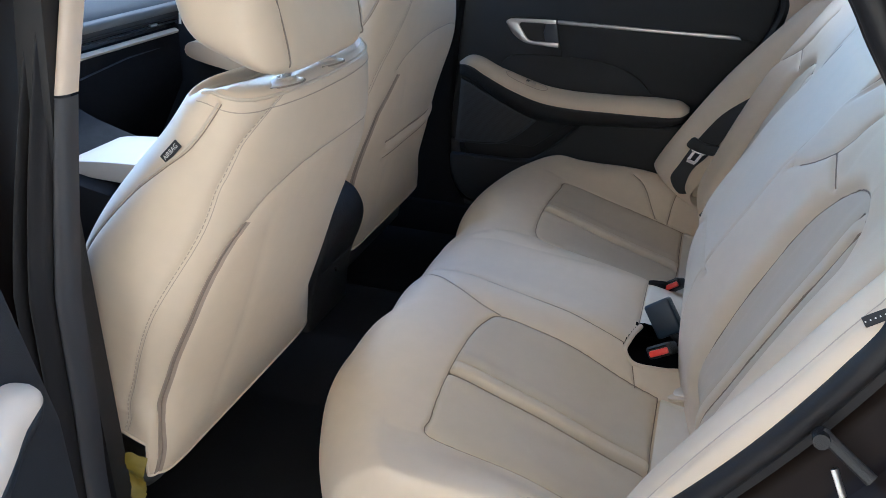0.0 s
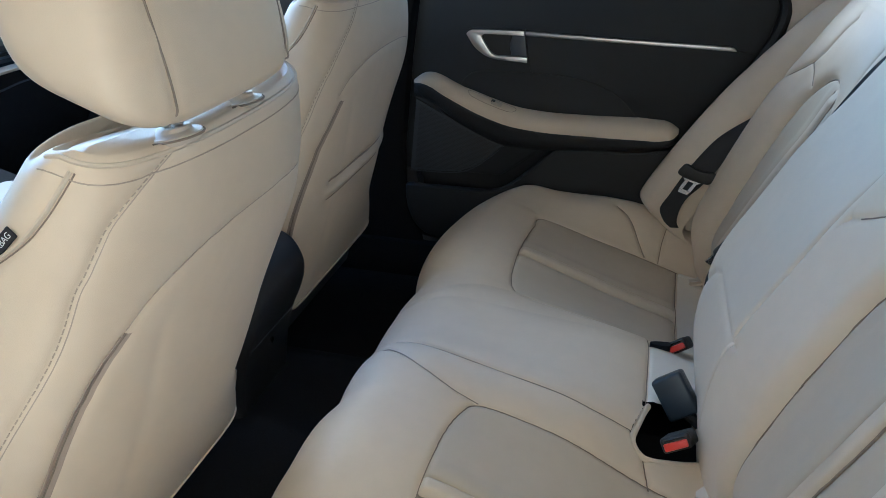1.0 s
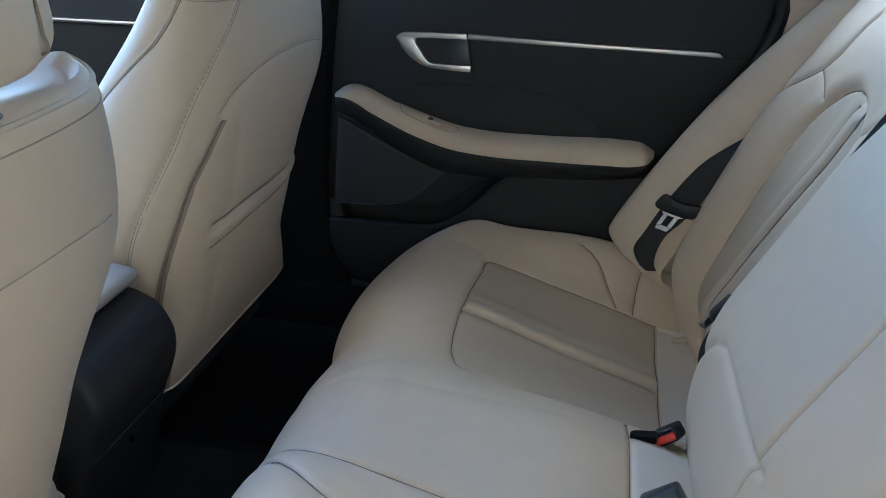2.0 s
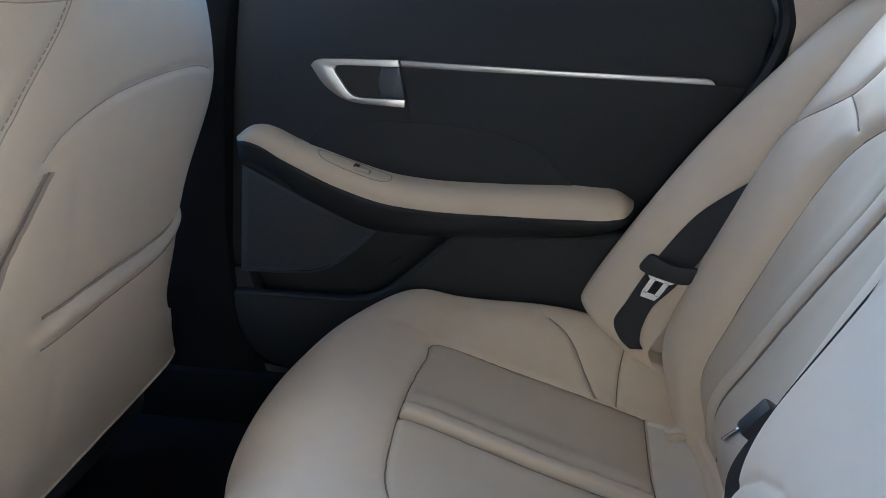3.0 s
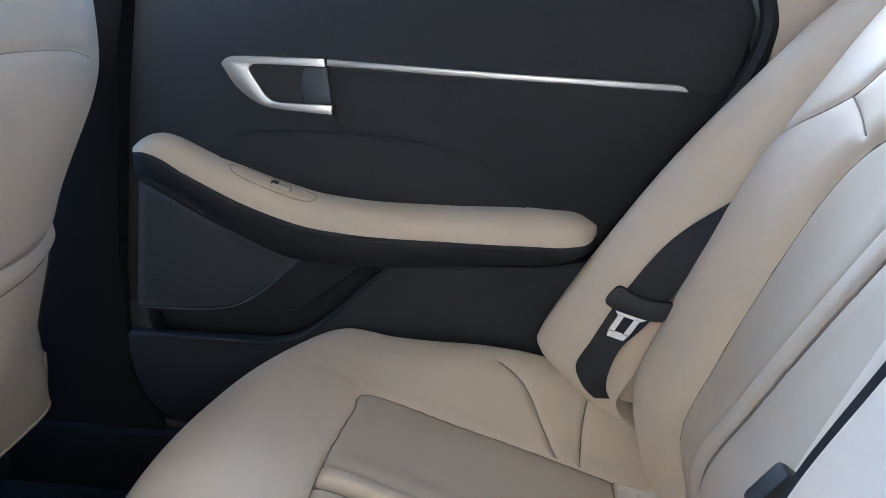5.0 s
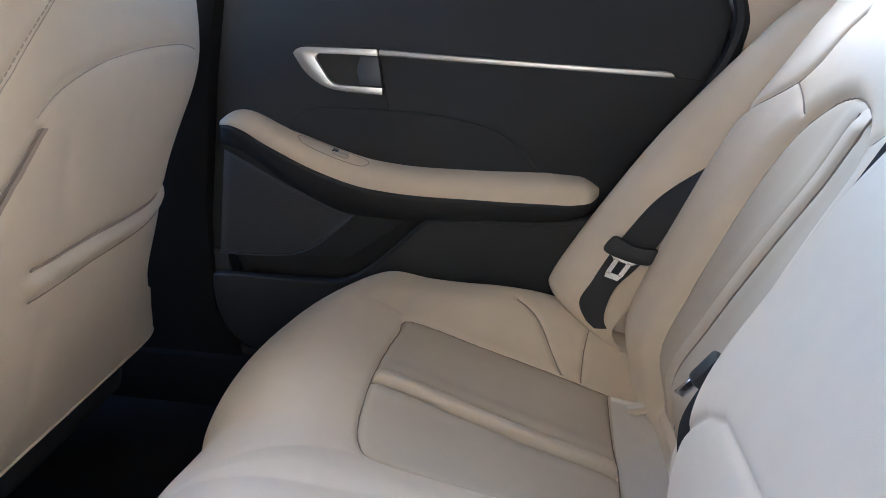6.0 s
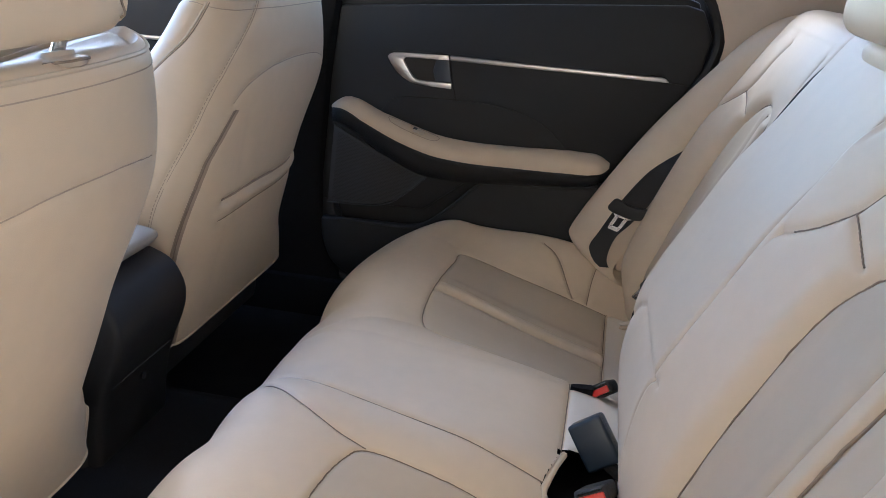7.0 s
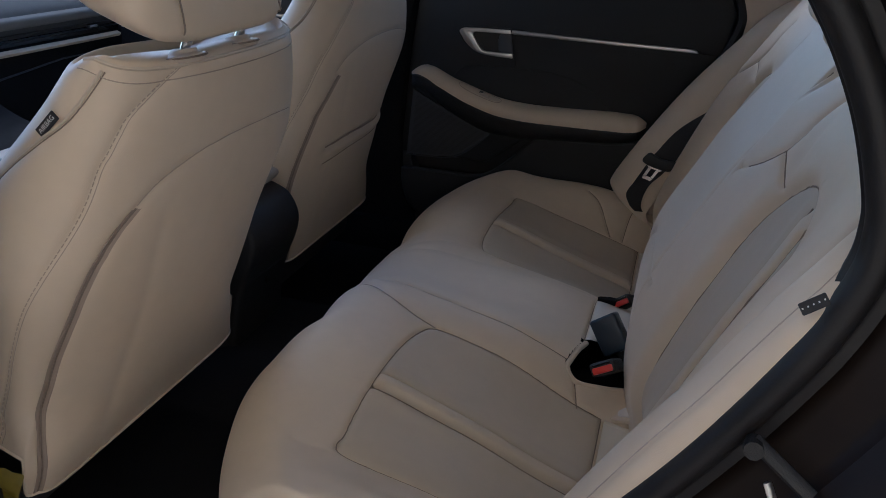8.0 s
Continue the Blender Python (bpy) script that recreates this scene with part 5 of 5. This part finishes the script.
bmesh.ops.transform(bm, matrix=Matrix.Translation(B0) @ HOLD, verts=bm.verts)
part("tongue_grip", bm, plastic_black, belt, "black plastic tongue grip")
bm = bmesh.new()
for o in ([(-0.024, 0.008), (0.024, 0.008), (0.014, 0.017), (-0.014, 0.017)], [(-0.013, 0.016), (-0.006, 0.016), (-0.0055, 0.040), (-0.0125, 0.040)], [(0.006, 0.016), (0.013, 0.016), (0.0125, 0.040), (0.0055, 0.040)], [(-0.0125, 0.038), (0.0125, 0.038), (0.010, 0.047), (-0.010, 0.047)]):
    prism_bm(o, 0.003, 0.0055, bm=bm, axis="z")
bmesh.ops.transform(bm, matrix=Matrix.Translation(B0) @ HOLD, verts=bm.verts)
part("tongue", bm, chrome, belt, "bright steel belt tongue")

belt2 = thing("seat_belt", "black centre seat belt hanging beside the folded armrest", "seat belt", at=(0.2, 0.2, 0.6))
B0 = -Vector(belt2.location)
part("webbing", ribbon_bm([(0.385, 0.150, 1.000), (0.345, 0.206, 0.955), (0.300, 0.214, 0.880), (0.243, 0.214, 0.760), (0.196, 0.213, 0.665), (0.180, 0.212, 0.630), (0.150, 0.208, 0.560), (0.16, 0.205, 0.48)],
                          [(0.395, 0.120, 1.000), (0.352, 0.192, 0.962), (0.312, 0.202, 0.885), (0.258, 0.202, 0.765), (0.214, 0.202, 0.672), (0.198, 0.202, 0.635), (0.172, 0.200, 0.565), (0.18, 0.198, 0.48)]), webbing, belt2).location = B0
part("tongue_grip", block_bm((0.020, 0.022, 0.040), (0.174, 0.222, 0.612), 0.005, 2, Matrix.Rotation(radians(35), 4, "Y")), plastic_black, belt2, "black plastic tongue grip").location = B0
part("tongue", block_bm((0.012, 0.003, 0.032), (0.160, 0.236, 0.586), 0.001, 1, Matrix.Rotation(radians(30), 4, "Y") @ Matrix.Rotation(radians(18), 4, "X")), chrome, belt2, "bright steel belt tongue").location = B0


def buckle(label, at, turn, size, shell, button=False):
    """A belt buckle; its press button sits on the end that faces local -y."""
    ob = thing("belt_buckle", label, "belt buckle", group="belt buckles of the rear bench")
    ob.matrix_world = Matrix.Translation(at) @ turn
    part("housing", block_bm(size, (0, 0, 0), 0.005, 3), shell, ob)
    if button:
        part("release_button", block_bm((size[0] * 0.80, 0.006, size[2] * 0.50), (0, -size[1] / 2, -size[2] * 0.12), 0.0022, 2), red, ob, "red release button")
        part("button_slot", block_bm((size[0] * 0.74, 0.003, 0.003), (0, -size[1] / 2, size[2] * 0.28), 0.0008, 1), plastic_gloss, ob)
    else:
        part("stalk", tube_bm([(0, 0, -size[2] * 0.4), (0.01, 0.005, -size[2] * 0.8)], 0.009, 8), webbing, ob, "black webbing stalk")
    return ob


buckle("black belt buckle with red button in the seat gap", (0.122, 0.168, 0.445), pose(0, 0, 0, -30, -36, 0), (0.038, 0.050, 0.021), plastic_black, True)
buckle("black belt buckle with red button in the seat well", (0.1185, -0.110, 0.460), pose(0, 0, 0, -30, -30, 0), (0.042, 0.055, 0.022), plastic_black, True)
buckle("dark slate belt buckle lying over the seat well", (0.113, -0.022, 0.474), pose(0, 0, 0, -22, -36, 0), (0.048, 0.030, 0.066), buckle_blue)

notch = tagged(part("cushion_notch", prism_bm([tuple(p) for p in smooth_line([(0.072, 0.143), (0.079, 0.138), (0.092, 0.138), (0.105, 0.140), (0.105, 0.152), (0.088, 0.151), (0.076, 0.148)], 4, True)], 0.440, 0.4585, 0.0, axis="z"), carpet),
                "black slot in the cushion beside the belt buckle", "buckle slot")
# flaps over the child-seat anchors
for at, rz in (((0.175, 0.540, 0.394), 8), ((0.172, -0.152, 0.4135), -4)):
    flap = thing("anchor_flap", "cream plastic flap over the child-seat anchor", "anchor flap", group="anchor flaps")
    flap.matrix_world = pose(*at, 0, -16, rz)
    part("frame", prism_bm([tuple(p) for p in smooth_line([(-0.032, -0.022), (-0.035, 0.0), (-0.032, 0.022), (0.0, 0.026), (0.03, 0.024), (0.03, -0.024), (0.0, -0.026)], 3, True)], -0.004, 0.002, 0.0015, 2, axis="z"), leather, flap)
    part("flap_lid", prism_bm([tuple(p) for p in smooth_line([(-0.022, -0.014), (-0.025, 0.0), (-0.022, 0.014), (0.0, 0.018), (0.026, 0.018), (0.026, -0.018), (0.0, -0.018)], 3, True)], 0.001, 0.0045, 0.0015, 2, axis="z"), apron_lit, flap)

# rear centre headrest and the padded roll under it
rest = thing("rear_headrest", "low cream leather centre headrest on the rear bench", "headrest", at=(0.385, 0.01, 0.99))
us, vs = np.linspace(-math.pi / 2, math.pi / 2, 33), np.linspace(-math.pi, math.pi, 81)
U, V = np.meshgrid(us, vs, indexing="ij")
pw = lambda c, e: np.sign(c) * np.abs(c) ** e
HP = np.stack([0.062 * pw(np.cos(U), 0.5) * pw(np.cos(V), 0.5), 0.118 * pw(np.cos(U), 0.4) * pw(np.sin(V), 0.45), 0.062 * pw(np.sin(U), 0.45) + 0.072], -1)
HP[..., 0] += 0.15 * (HP[..., 2] - 0.07)
sheet("headrest_pad", HP, np.ones((32, 80), bool), leather, rest)
for s in (-1, 1):
    part("post", tube_bm([(0.01, s * 0.05, -0.02), (0.012, s * 0.05, 0.05)], 0.006, 8), chrome, rest)
HP2 = np.stack([0.036 * pw(np.cos(U), 0.6) * pw(np.cos(V), 0.6), 0.105 * pw(np.cos(U), 0.35) * pw(np.sin(V), 0.4), 0.020 * pw(np.sin(U), 0.7) - 0.008], -1)
sheet("base_roll", HP2, np.ones((32, 80), bool), leather, rest, "cream padded roll under the headrest")


# ---- labels and small clutter ----
def written(body, size, m, mat, parent):
    c = bpy.data.curves.new("print", "FONT")
    c.body, c.size, c.align_x, c.align_y, c.extrude = body, size, "CENTER", "CENTER", 0.0001
    tmp = bpy.data.objects.new("print", c)
    scene.collection.objects.link(tmp)
    me = bpy.data.meshes.new_from_object(tmp.evaluated_get(bpy.context.evaluated_depsgraph_get()))
    bpy.data.objects.remove(tmp)
    me.transform(m)
    me.materials.clear()
    me.materials.append(mat)
    ob = new("print", me)
    ob.parent = parent
    return ob


tag_l = thing("airbag_tag", "small black fabric tag with white lettering", "label")
t0_, t1_ = Vector((-0.486, -0.582, 0.891)), Vector((-0.459, -0.579, 0.918))
TAG = (t0_ + t1_) / 2
tag_along = (t1_ - t0_).normalized()
tag_norm = Vector((0.35, -0.75, 0.35))
tag_norm = (tag_norm - tag_along * tag_norm.dot(tag_along)).normalized()
tag_up = tag_norm.cross(tag_along)
tag_l.matrix_world = Matrix.Translation(TAG) @ Matrix((tag_along, tag_up, tag_norm)).transposed().to_4x4()
part("tag_cloth", block_bm((0.033, 0.0115, 0.002), (0, 0, 0), 0.0006, 1), label_black, tag_l)
written("AIRBAG", 0.0078, Matrix.Translation((0, 0, 0.0013)), label_white, tag_l)

tag_r = thing("airbag_tag", "small black tag with rows of pale dots on the bolster seam", "label")
tag_r.matrix_world = look((0.272, -0.7045, 0.897), (0.272 - 0.5, -0.7045 - 0.9, 0.897 + 0.35)) @ pose(0, 0, 0, 0, 180, -45)
part("tag_cloth", block_bm((0.020, 0.009, 0.0016), (0, 0, 0), 0.0006, 1), label_black, tag_r)
for i in range(5):
    part("print_bar", block_bm((0.0010, 0.0012, 0.0005), (-0.0080 + 0.004 * i, 0.0, 0.0010), 0.0, 1), label_white, tag_r)

bag = thing("yellow_plastic_bag", "crumpled translucent yellow plastic bag under the front seat", "plastic bag", at=(-0.615, -0.600, 0.405))
rng = np.random.default_rng(4)
gu, gv = np.meshgrid(np.linspace(-1, 1, 26), np.linspace(-1, 1, 26), indexing="ij")
crumple = 0.006 * np.sin(3 * gu + 2 * gv) * np.sin(4 * gv) + 0.0012 * rng.standard_normal(gu.shape)
BP = np.stack([0.055 * gu + 0.01 * gv, -0.035 + crumple - 0.02 * (1 - gu ** 2), 0.06 * gv + 0.012 * np.sin(4 * gu)], -1)
sheet("film", BP, np.ones((25, 25), bool), yellow_bag, bag)
